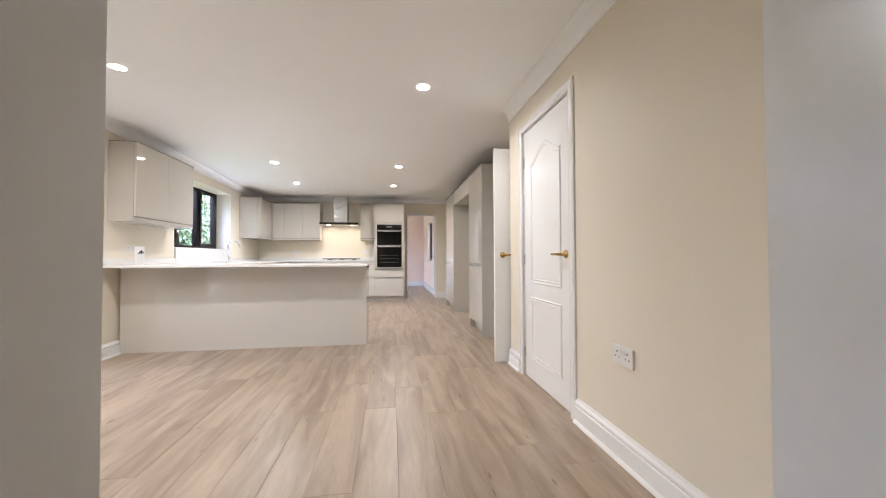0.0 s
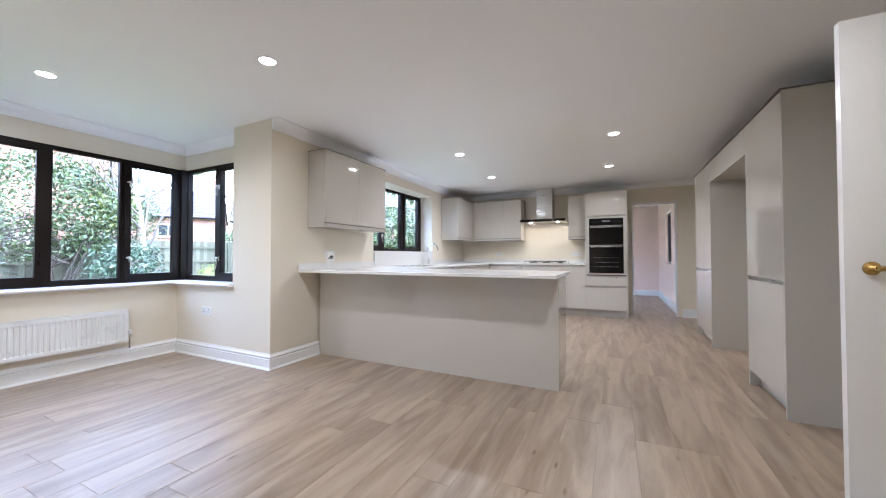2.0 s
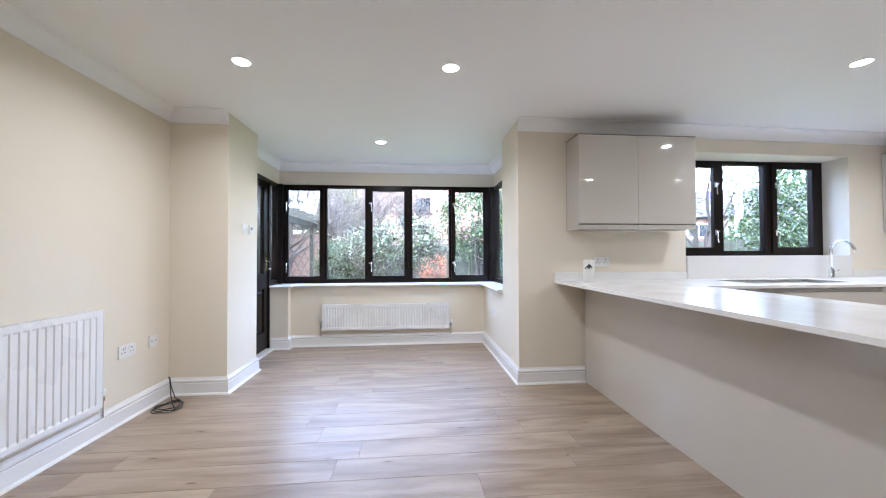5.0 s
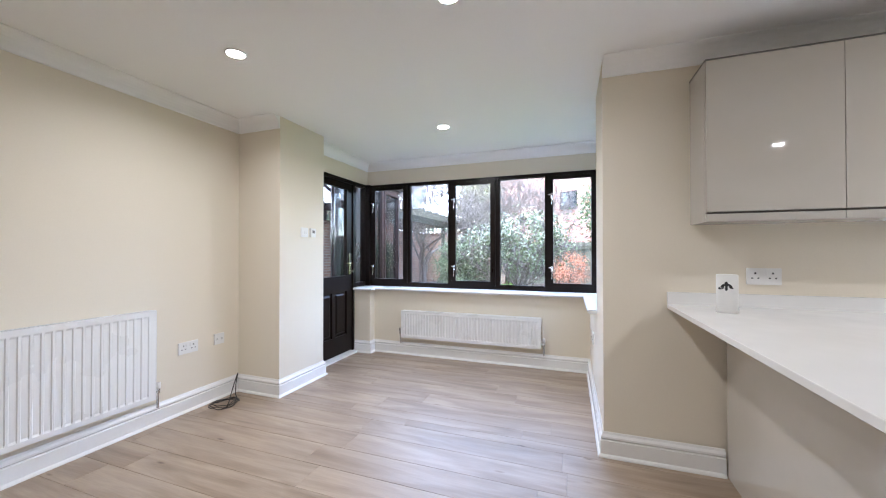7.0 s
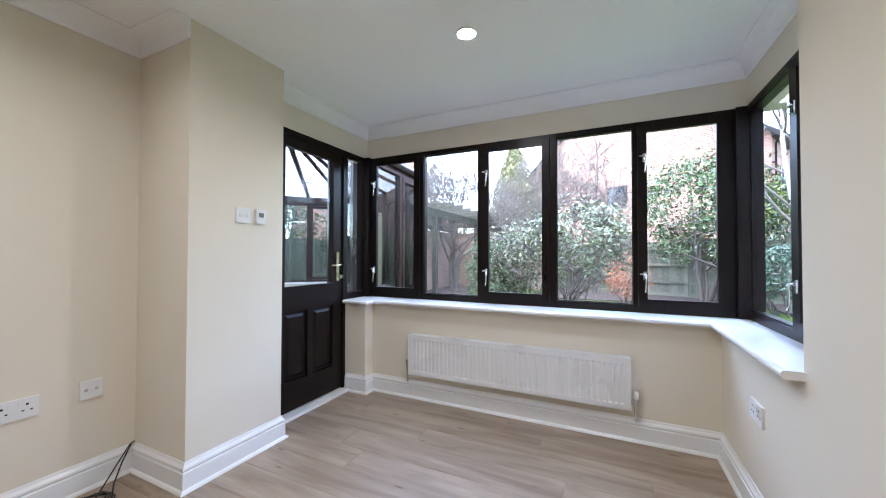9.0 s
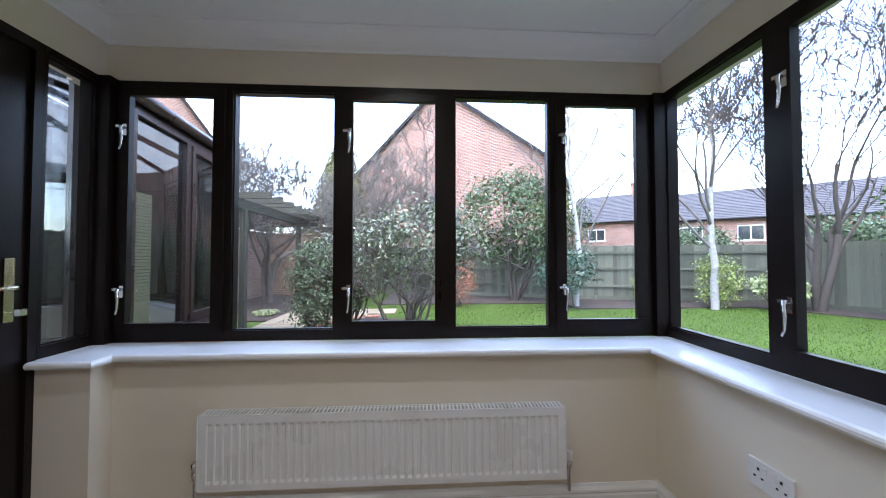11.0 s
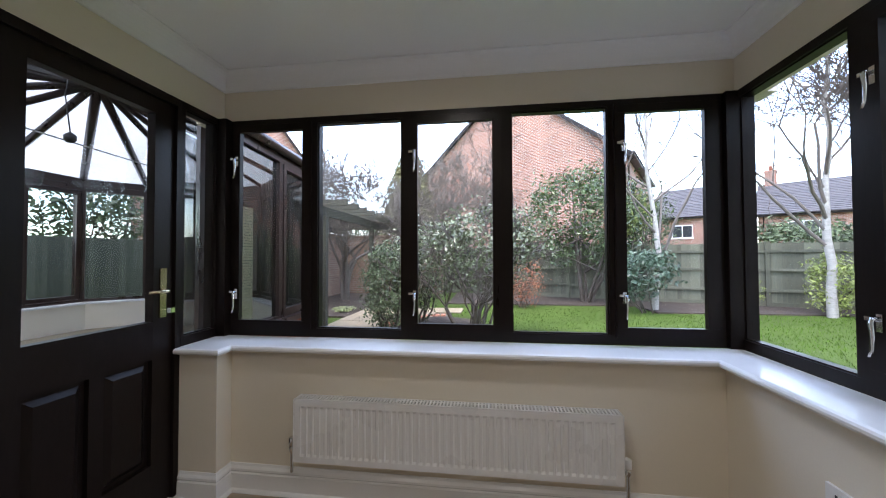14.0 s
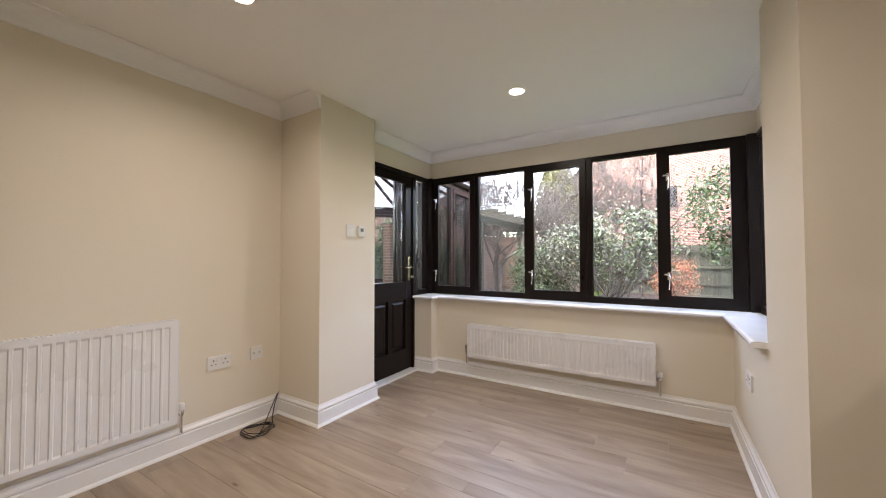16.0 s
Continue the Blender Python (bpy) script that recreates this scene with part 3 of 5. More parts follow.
# tall units with the gap for a fridge
def tall_unit(m, w, label):
    c = thing("tall_cabinet", m, label, "cabinet", "tall kitchen units")
    part("body", boxes((0, w, 0.003, 0.60, 0.12, 2.072)), M_CABSIDE, c)
    part("end_panel", soft(boxes((-0.02, 0, -0.018, 0.60, 0.0, 2.09)), 0.001, 1), M_CABSIDE, c)
    part("end_panel", soft(boxes((w, w + 0.02, -0.018, 0.60, 0.0, 2.09)), 0.001, 1), M_CABSIDE, c)
    part("plinth", boxes((0.001, w - 0.001, 0.05, 0.07, 0.002, 0.118)), M_CABSIDE, c)
    slab_door("door", c, 0, w, 0.12, 0.875, 0.0, 1)
    slab_door("door", c, 0, w, 0.875, 2.086, 0.0)
    return c


tall_unit(pose(1.458, 4.69, 0, 0, 0, -90), 0.68, "tall cashmere gloss larder unit beside the fridge space")
tall_unit(pose(1.458, 6.78, 0, 0, 0, -90), 0.81, "tall cashmere gloss larder unit at the far end of the row")
br = thing("bridging_cabinet", pose(1.458, 5.93, 0, 0, 0, -90), "cashmere gloss cupboard over the empty fridge space", "cabinet", "tall kitchen units")
part("body", boxes((0.002, 1.216, 0.003, 0.60, 1.86, 2.072)), M_CABSIDE, br)
slab_door("door", br, 0.0, 1.218, 1.86, 2.086, 0.0)
solid("tall_unit_cornice", boxes((1.43, 2.058, 3.985, 6.805, 2.091, 2.10)), M_GREYPL_SHADE, "thin dark trim on top of the tall units", "trim")

# hob
hob = thing("gas_hob", pose(-0.70, 7.88, WT1), "black gas hob with cast iron pan supports", "hob")
part("hob_plate", soft(boxes((-0.37, 0.37, -0.25, 0.25, 0.0005, 0.008)), 0.003, 2), M_STEEL, hob)
for k in range(3):
    x = -0.25 + 0.25 * k
    bm = boxes((x - 0.115, x + 0.115, -0.22, -0.208, 0.034, 0.044), (x - 0.115, x + 0.115, 0.208, 0.22, 0.034, 0.044), (x - 0.115, x - 0.103, -0.208, 0.208, 0.034, 0.044), (x + 0.103, x + 0.115, -0.208, 0.208, 0.034, 0.044), (x - 0.103, x + 0.103, -0.005, 0.005, 0.034, 0.044), (x - 0.005, x + 0.005, -0.208, -0.03, 0.034, 0.044))
    for sx in (-0.109, 0.109):
        for sy in (-0.214, 0.214):
            bx(bm, x + sx - 0.005, x + sx + 0.005, sy - 0.005, sy + 0.005, 0.008, 0.034)
    part("pan_support", bm, M_BLACK, hob, "cast iron pan support")
    for y in (-0.11, 0.11):
        part("burner", lathe(bmesh.new(), [(0.045, 0.008), (0.045, 0.018), (0.03, 0.022), (0.03, 0.028)], 16, (x, y, 0)), M_BLACK, hob)

# tap
tap = thing("kitchen_tap", pose(-2.38, 6.32, WT1), "chrome swan-neck kitchen tap", "tap")
bm = lathe(bmesh.new(), [(0.026, 0.0), (0.026, 0.006), (0.02, 0.012), (0.02, 0.075), (0.013, 0.085)], 20)
part("body", bm, M_CHROME, tap)
pts = [(0, 0, 0.08), (0, 0, 0.26)] + [(0.09 - 0.09 * math.cos(a), 0, 0.26 + 0.085 * math.sin(a)) for a in [math.pi * k / 12 * 0.95 for k in range(1, 13)]] + [(0.185, 0, 0.235)]
part("spout", tube(bmesh.new(), pts, 0.0105, 12), M_CHROME, tap)
part("lever", tube(bmesh.new(), [(0, 0.02, 0.05), (0, 0.05, 0.055), (0.0, 0.085, 0.075)], [0.008, 0.006, 0.005], 8), M_CHROME, tap)
sk = thing("kitchen_sink", pose(-2.06, 5.45, 0), "stainless steel sink set in the worktop", "sink")
part("bowl", boxes((-0.198, 0.198, -0.468, 0.468, 0.70, 0.71), (-0.198, -0.19, -0.468, 0.468, 0.71, 0.895), (0.19, 0.198, -0.468, 0.468, 0.71, 0.895), (-0.19, 0.19, -0.468, -0.46, 0.71, 0.895), (-0.19, 0.19, 0.46, 0.468, 0.71, 0.895)), M_STEEL, sk)


# ---- radiators ----
def radiator(m, w, h, depth, label):
    """Panel radiator; -y forwards, standing off the wall at +y."""
    r = thing("radiator", m, label, "radiator", "white panel radiators")
    pitch = 0.0333 if h < 0.4 else 0.043
    n = int((w - 0.05) / pitch)
    e = (w - n * pitch) / 2
    bm = bmesh.new()
    prof = [(0, 0)]
    for k in range(n):
        x = e + k * pitch
        prof += [(x + 0.005, 0), (x + 0.009, 0.006), (x + pitch - 0.009, 0.006), (x + pitch - 0.005, 0)]
    prof.append((w, 0))
    zs = [(0.0, 0), (0.028, 0), (0.040, 1), (h - 0.040, 1), (h - 0.028, 0), (h, 0)]
    rows = [[bm.verts.new((x, y * k - 0.0, z)) for x, y in prof] for z, k in zs]
    for a, b in zip(rows, rows[1:]):
        for q in range(len(prof) - 1):
            bm.faces.new((a[q], a[q + 1], b[q + 1], b[q]))
    part("front_panel", bm, M_RAD, r, "ribbed front panel")
    part("rear_panel", boxes((0.0, w, depth - 0.012, depth, 0.0, h)), M_RAD, r)
    part("side_panel", soft(boxes((-0.003, 0.0, -0.002, depth, 0.004, h + 0.003)), 0.001, 1), M_RAD, r)
    part("side_panel", soft(boxes((w, w + 0.003, -0.002, depth, 0.004, h + 0.003)), 0.001, 1), M_RAD, r)
    bars = [(0, w, -0.001, 0.006, h, h + 0.006), (0, w, depth - 0.006, depth, h, h + 0.006)]
    k = 0.006
    while k < w - 0.01:
        bars.append((k, k + 0.0065, 0.006, depth - 0.006, h + 0.001, h + 0.005))
        k += 0.0165
    part("top_grille", boxes(*bars), M_RAD, r, "slotted top grille")
    part("convector", boxes((0.01, w - 0.01, depth * 0.35, depth * 0.6, 0.02, h - 0.09)), M_GREYPL_SHADE, r)
    for x, s in ((-0.028, 1), (w + 0.028, -1)):
        bm = lathe(bmesh.new(), [(0.008, -0.10), (0.008, 0.0), (0.014, 0.004), (0.014, 0.03), (0.011, 0.034)], 14, (x, depth * 0.5, 0.03))
        tube(bm, [(x, depth * 0.5, 0.045), (x + s * 0.03, depth * 0.5, 0.045)], 0.010, 10)
        v = part("valve", bm, M_CHROME, r, "chrome radiator valve")
        part("valve_cap", lathe(bmesh.new(), [(0.015, 0.064), (0.016, 0.07), (0.016, 0.10), (0.012, 0.106)], 14, (x, depth * 0.5, 0.0)), M_PLASTIC if s < 0 else M_CHROME, v)
    return r


radiator(pose(-3.802, 1.252, 0.205, 0, 0, 90), 1.556, 0.305, 0.068, "low wide white panel radiator under the bay window")
radiator(pose(-0.52, 0.432, 0.185, 0, 0, 180), 1.195, 0.602, 0.048, "tall white panel radiator on the cream wall")


# ---- doors ----
def loop_mould(bm, pts, y0, w=0.02, h=0.006):
    """A raised ogee border along a closed outline of (x, z) points on a face looking to -y."""
    tmp = sweep(bmesh.new(), pts, [(0, 0), (0.004, h), (w * 0.5, h * 0.45), (w - 0.003, h * 0.8), (w, 0)], closed=True)
    tmp.transform(Matrix(((1, 0, 0, 0), (0, 0, -1, y0), (0, 1, 0, 0), (0, 0, 0, 1))))
    me = bpy.data.meshes.new("tmp")
    tmp.to_mesh(me)
    tmp.free()
    bm.from_mesh(me)
    bpy.data.meshes.remove(me)
    return bm


def arch_outline(x0, x1, z0, z1, rise):
    pts = [(x0, z0), (x1, z0), (x1, z1)]
    for k in range(1, 12):
        u = k / 12
        pts.append((x1 + (x0 - x1) * u, z1 + rise * math.sin(math.pi * u) ** 2))
    return pts + [(x0, z1)]


def lever_on_rose(parent, x, z, y, way):
    """Lever handle on a round rose; way: +1 or -1 along x."""
    bm = lathe(bmesh.new(), [(0.026, 0.0), (0.026, 0.006), (0.022, 0.009), (0.011, 0.010), (0.010, 0.042)], 24)
    bm.transform(Matrix(((1, 0, 0, x), (0, 0, -1, y), (0, 1, 0, z), (0, 0, 0, 1))))
    tube(bm, [(x, y - 0.038, z), (x + way * 0.012, y - 0.046, z), (x + way * 0.03, y - 0.047, z), (x + way * 0.115, y - 0.045, z + 0.001)], [0.010, 0.010, 0.0085, 0.0075], 10)
    return part("door_handle", bm, M_BRASS, parent, "brass lever handle on a round rose")


def panel_door(name, m, w, h, handle_x, way, label, t=0.035, hinges=0, inset=0.125):
    d = thing(name, m, label, "door")
    leaf = part("door_leaf", soft(boxes((0, w, 0, t, 0.006, h)), 0.003, 2), M_GLOSSW, d)
    bm = bmesh.new()
    loop_mould(bm, [(inset, 0.17), (w - inset, 0.17), (w - inset, 0.655), (inset, 0.655)], 0.0004, 0.032, 0.0065)
    part("lower_panel", bm, M_GLOSSW, leaf)
    bm = bmesh.new()
    loop_mould(bm, arch_outline(inset, w - inset, 0.765, 1.70, 0.11), 0.0004, 0.032, 0.0065)
    part("upper_panel", bm, M_GLOSSW, leaf, "arched moulded panel")
    lever_on_rose(leaf, handle_x, 0.985, 0.0, way)
    for z in ((0.19, 0.95, 1.74) if hinges else ()):
        bm = tube(bmesh.new(), [(hinges, -0.004, z - 0.04), (hinges, -0.004, z + 0.04)], 0.005, 8)
        bx(bm, hinges - 0.016, hinges + 0.016, -0.001, 0.001, z - 0.04, z + 0.04)
        part("hinge", bm, M_STEEL, leaf, "steel butt hinge")
    return d


# closed white door in the east wall: seen from -x, local u runs along -y
panel_door("door_1", pose(1.45, 2.628, 0, 0, 0, -90), 0.765, 1.985, 0.705, -1, "closed white moulded panel door with a brass handle", hinges=-0.002)
solid("door_1_frame", soft(boxes((1.446, 1.56, 1.843, 1.858, 0, 2.003), (1.446, 1.56, 2.632, 2.647, 0, 2.003), (1.446, 1.56, 1.858, 2.632, 1.99, 2.003)), 0.001, 1), M_GLOSSW, kind="structure")
ARCH = [(0, 0.0), (0.062, 0.0), (0.062, 0.010), (0.048, 0.016), (0.020, 0.018), (0.008, 0.012), (0, 0.010)]


def architrave(m, w, h):
    """Moulded casing round an opening w wide and h high; face to -y."""
    bm = sweep(bmesh.new(), [(0, 0), (0, h), (w, h), (w, 0)], ARCH)
    bm.transform(Matrix(((1, 0, 0, 0), (0, 0, -1, 0), (0, 1, 0, 0), (0, 0, 0, 1))))
    bmesh.ops.recalc_face_normals(bm, faces=bm.faces[:])
    return solid("trim_architrave", bm, M_GLOSSW, kind="structure", m=m)


architrave(pose(1.4395, 2.638, 0, 0, 0, -90), 0.788, 1.995)
# white door standing open behind the wall's end
panel_door("door_2", pose(1.30, 2.985, 0), 0.745, 1.972, 0.075, 1, "white panel door standing open past the end of the wall", inset=0.15)
# opening to the next room
solid("door_3_frame", soft(boxes((0.722, 0.748, 8.196, 8.324, 0, 1.963), (1.382, 1.408, 8.196, 8.324, 0, 1.963), (0.748, 1.382, 8.196, 8.324, 1.938, 1.963)), 0.001, 1), M_GLOSSW, kind="structure")
# lining of the doorway by which one comes in
solid("door_4_frame", soft(boxes((0.043, 0.076, 0.03, 0.192, 0, 2.03), (0.826, 0.850, 0.03, 0.192, 0, 2.03), (0.076, 0.826, 0.03, 0.192, 2.005, 2.03)), 0.002, 2), M_GLOSSW, kind="structure")

# dark garden door in the bay
gd = thing("door_5", pose(-3.06, 0.640, 0, 0, 0, 180), "closed dark brown half-glazed garden door", "door")
part("door_frame", soft(boxes((-0.103, 0.0, -0.004, 0.07, 0, 2.04), (0.68, 0.715, -0.004, 0.07, 0, 2.04), (0.0, 0.68, -0.004, 0.07, 2.0, 2.04)), 0.003, 1), M_FRAME, gd)
gl = part("door_leaf", soft(boxes((0.002, 0.09, 0.012, 0.056, 0.03, 1.998), (0.575, 0.678, 0.012, 0.056, 0.03, 1.998), (0.09, 0.575, 0.0125, 0.0555, 0.03, 0.235), (0.09, 0.575, 0.0125, 0.0555, 0.735, 0.915), (0.09, 0.575, 0.0125, 0.0555, 1.925, 1.998), (0.305, 0.36, 0.0125, 0.0555, 0.235, 0.735)), 0.003, 2), M_FRAME, gd)
p = part("pane", boxes((0.085, 0.58, 0.030, 0.034, 0.91, 1.93)), M_GLASS, gl)
p.visible_shadow = False
for a, b in ((0.09, 0.305), (0.36, 0.575)):
    bm = boxes((a, b, 0.034, 0.05, 0.235, 0.735))
    bx(bm, a + 0.02, b - 0.02, 0.019, 0.034, 0.255, 0.715)
    for v in bm.verts:
        if v.co.y < 0.03:
            v.co.x += 0.022 if v.co.x < (a + b) / 2 else -0.022
            v.co.z += 0.022 if v.co.z < 0.48 else -0.022
    part("lower_panel", soft(bm, 0.0015, 1), M_FRAME, gl, "fielded lower panel")
bm = soft(boxes((0.604, 0.638, 0.004, 0.012, 0.93, 1.17)), 0.003, 2)
tube(bm, [(0.621, 0.006, 1.06), (0.621, -0.035, 1.06), (0.60, -0.042, 1.06), (0.51, -0.040, 1.06)], [0.009, 0.010, 0.009, 0.007], 10)
hd = part("door_handle", bm, M_NICKEL, gl, "nickel lever handle on a long plate")
part("key", boxes((0.615, 0.627, -0.03, 0.004, 0.965, 0.969), (0.609, 0.633, -0.05, -0.03, 0.955, 0.979)), M_CHROME, hd)
solid("door_5_threshold", soft(boxes((-3.77, -2.957, 0.60, 0.70, 0.0, 0.022)), 0.004, 2), M_GLOSSW, kind="structure")


# ---- switches and sockets ----
def socket(m, gangs, label, style="socket"):
    s = thing("wall_socket" if style == "socket" else "light_switch", m, label, "socket" if style == "socket" else "switch")
    w, h = (0.146, 0.086) if gangs == 2 else (0.086, 0.086)
    part("faceplate", soft(boxes((-w / 2, w / 2, -0.010, 0, -h / 2, h / 2)), 0.003, 2), M_PLASTIC, s)
    if style == "socket":
        for k in range(gangs):
            cx = 0 if gangs == 1 else (-0.037 + 0.074 * k)
            part("pin_holes", boxes((cx - 0.004, cx + 0.004, -0.0108, -0.0098, 0.012, 0.021), (cx - 0.017, cx - 0.009, -0.0108, -0.0098, -0.012, -0.006), (cx + 0.009, cx + 0.017, -0.0108, -0.0098, -0.012, -0.006)), M_BLACK, s)
            sx = cx + (0.022 if k == 0 and gangs == 2 else -0.022)
            part("rocker", soft(boxes((sx - 0.006, sx + 0.006, -0.0135, -0.0095, 0.008, 0.030)), 0.001, 1), M_PLASTIC, s)
    elif style == "switch":
        for k in range(3):
            cx = -0.022 + 0.022 * k
            part("rocker", soft(boxes((cx - 0.006, cx + 0.006, -0.014, -0.0095, -0.011, 0.011)), 0.0015, 1), M_PLASTIC, s)
    else:
        for cx in (-0.02, 0.02):
            part("outlet", boxes((cx - 0.006, cx + 0.006, -0.0115, -0.0098, -0.007, 0.007)), M_STEEL, s)
    return s


socket(pose(1.44, 1.355, 0.50, 0, 0, -90), 2, "white double socket low on the cream wall")
socket(pose(-3.322, 3.272, 0.473), 2, "white double socket under the bay's side sill")
socket(pose(-1.965, 0.38, 0.475, 0, 0, 180), 2, "white double socket beside the tall radiator")
socket(pose(-2.215, 0.38, 0.483, 0, 0, 180), 1, "white single aerial outlet beside the double socket", "aerial")
socket(pose(-2.685, 0.83, 1.367, 0, 0, 180), 1, "white three-gang light switch on the pier", "switch")
socket(pose(-2.395, 4.04, 1.06, 0, 0, 90), 2, "white double socket over the worktop")
socket(pose(-0.20, 8.2, 1.07), 2, "white double socket on the wall beside the hob")
socket(pose(-1.72, 8.2, 1.07), 2, "white double socket on the far wall over the worktop")
th = thing("thermostat", pose(-2.787, 0.83, 1.367, 0, 0, 180), "small white wall thermostat beside the light switch", "thermostat")
part("case", soft(boxes((-0.032, 0.032, -0.022, 0, -0.04, 0.04)), 0.004, 2), M_PLASTIC, th)
part("dial", boxes((-0.016, 0.016, -0.0235, -0.0215, -0.004, 0.022)), M_GREYPL_SHADE, th)

# canister on the worktop
ws = thing("storage_canister", pose(-2.15, 3.80, WT1 + 0.0005, 0, 0, -25), "white oval canister with a dark flower motif on the worktop", "canister")
bm = lathe(bmesh.new(), [(0.040, 0.0), (0.043, 0.004), (0.043, 0.178), (0.040, 0.183), (0.035, 0.184)], 40)
bmesh.ops.scale(bm, vec=(0.62, 1.0, 1.0), verts=bm.verts[:])
part("case", bm, M_PLASTIC, ws)
for k, (v, z, a, l) in enumerate(((0.0, 0.135, 0, 0.030), (-0.014, 0.128, 35, 0.022), (0.014, 0.130, -35, 0.022), (-0.02, 0.118, 70, 0.026), (0.018, 0.121, -65, 0.018), (0.0, 0.117, 180, 0.022))):
    bm = bmesh.new()
    c, sn = math.cos(math.radians(a)), math.sin(math.radians(a))
    ring = []
    for q in range(12):
        t = 6.28318 * q / 12
        du, dv = 0.26 * l * math.cos(t), l * 0.5 * math.sin(t)
        yy, zz = v + du * c + dv * sn, z - du * sn + dv * c
        ring.append(bm.verts.new((0.0006 + 0.62 * math.sqrt(max(0.0, 0.043 ** 2 - yy ** 2)), yy, zz)))
    bm.faces.new(ring)
    part("petal", bm, M_BLACK, ws, "dark printed petal")

# coil of cable
cab = thing("aerial_cable", pose(-2.125, 0.56, 0), "black coaxial cable coiled on the floor from the skirting", "cable")
bm = bmesh.new()
pts = [(-0.272, -0.178, 0.145), (-0.25, -0.155, 0.150), (-0.19, -0.105, 0.095), (-0.13, -0.04, 0.035), (-0.10, 0.02, 0.010)]
for k in range(0, 66):
    a = 2.6 + k * 0.30
    r = 0.105 + 0.012 * math.sin(k * 0.9) - 0.0004 * k
    pts.append((r * math.cos(a), r * 0.9 * math.sin(a), 0.006 + 0.0004 * k + 0.003 * math.sin(k * 1.7)))
tube(bm, pts, 0.0036, 6)
part("coil", bm, M_CABLE, cab)
bm = tube(bmesh.new(), [(-0.268, -0.178, 0.143), (-0.24, -0.15, 0.148), (-0.17, -0.10, 0.10), (-0.10, -0.05, 0.05), (-0.04, 0.0, 0.016), (0.03, 0.06, 0.006)], 0.0036, 6)
part("loose_end", bm, M_CABLE, cab)

# ---- garden ----
GZ = -0.15


def brick_material(name, a, b, mortar, w=0.215, h=0.065, joint=0.010):
    m = bpy.data.materials.new(name)
    m.use_nodes = True
    nt = m.node_tree
    N, L = nt.nodes, nt.links
    p = N["Principled BSDF"]
    p.inputs["Roughness"].default_value = 0.85
    tc, sep, comb = N.new("ShaderNodeTexCoord"), N.new("ShaderNodeSeparateXYZ"), N.new("ShaderNodeCombineXYZ")
    L.new(tc.outputs["Object"], sep.inputs[0])
    add = N.new("ShaderNodeMath")
    L.new(sep.outputs["X"], add.inputs[0])
    L.new(sep.outputs["Y"], add.inputs[1])
    L.new(add.outputs[0], comb.inputs["X"])
    L.new(sep.outputs["Z"], comb.inputs["Y"])
    br = N.new("ShaderNodeTexBrick")
    L.new(comb.outputs[0], br.inputs["Vector"])
    br.inputs["Scale"].default_value = 1.0
    br.inputs["Brick Width"].default_value, br.inputs["Row Height"].default_value, br.inputs["Mortar Size"].default_value = w + joint, h + joint, joint
    br.inputs["Color1"].default_value, br.inputs["Color2"].default_value, br.inputs["Mortar"].default_value = (*a, 1), (*b, 1), (*mortar, 1)
    br.inputs["Bias"].default_value = -0.1
    nz = N.new("ShaderNodeTexNoise")
    nz.inputs["Scale"].default_value, nz.inputs["Detail"].default_value = 0.7, 6
    L.new(tc.outputs["Object"], nz.inputs["Vector"])
    mr = N.new("ShaderNodeMapRange")
    mr.inputs["From Min"].default_value, mr.inputs["From Max"].default_value, mr.inputs["To Min"].default_value, mr.inputs["To Max"].default_value = 0.3, 0.7, 0.78, 1.18
    L.new(nz.outputs["Fac"], mr.inputs["Value"])
    sc = N.new("ShaderNodeVectorMath")
    sc.operation = "SCALE"
    L.new(br.outputs["Color"], sc.inputs[0])
    L.new(mr.outputs["Result"], sc.inputs["Scale"])
    L.new(sc.outputs[0], p.inputs["Base Color"])
    bp = N.new("ShaderNodeBump")
    bp.invert = True
    bp.inputs["Strength"].default_value, bp.inputs["Distance"].default_value = 0.6, 0.01
    L.new(br.outputs["Fac"], bp.inputs["Height"])
    L.new(bp.outputs["Normal"], p.inputs["Normal"])
    return m


M_BRICK = brick_material("red_brick", (0.275, 0.112, 0.072), (0.175, 0.070, 0.046), (0.40, 0.34, 0.29))
M_BRICK_OLD = brick_material("brown_garden_brick", (0.22, 0.13, 0.09), (0.30, 0.19, 0.13), (0.30, 0.27, 0.23))
M_BRICKPIECE = surface("red_paving_brick", (0.33, 0.13, 0.08), 0.85, vary=0.2, scale=8, grain=80, bump=0.3, per_object=0.9)
M_GRASS = surface("lawn", (0.060, 0.092, 0.020), 0.9, vary=0.35, scale=0.9, grain=25, bump=0.8, spec=0.1)
M_BLADE = surface("grass_blades", (0.066, 0.125, 0.014), 0.7, vary=0.35, scale=1.6, grain=10, bump=0.0, per_island=0.9, spec=0.12)
M_SOIL = surface("bark_soil", (0.055, 0.040, 0.030), 0.95, vary=0.4, scale=4, grain=60, bump=1.0)
M_MOSSY = surface("mossy_timber", (0.05, 0.047, 0.032), 0.9, vary=0.3, scale=3, grain=40, bump=0.4)
M_STONE = surface("sandstone_paving", (0.27, 0.222, 0.15), 0.8, vary=0.2, scale=2, grain=45, bump=0.3, per_object=0.8)
M_FENCE = surface("weathered_fence_board", (0.125, 0.125, 0.088), 0.9, vary=0.3, scale=2, grain=30, bump=0.3, stretch=(8, 8, 0.6), per_object=0.8)
M_TILE = surface("grey_roof_tile", (0.075, 0.07, 0.075), 0.8, vary=0.2, scale=1, grain=6, bump=0.3, per_island=0.5)
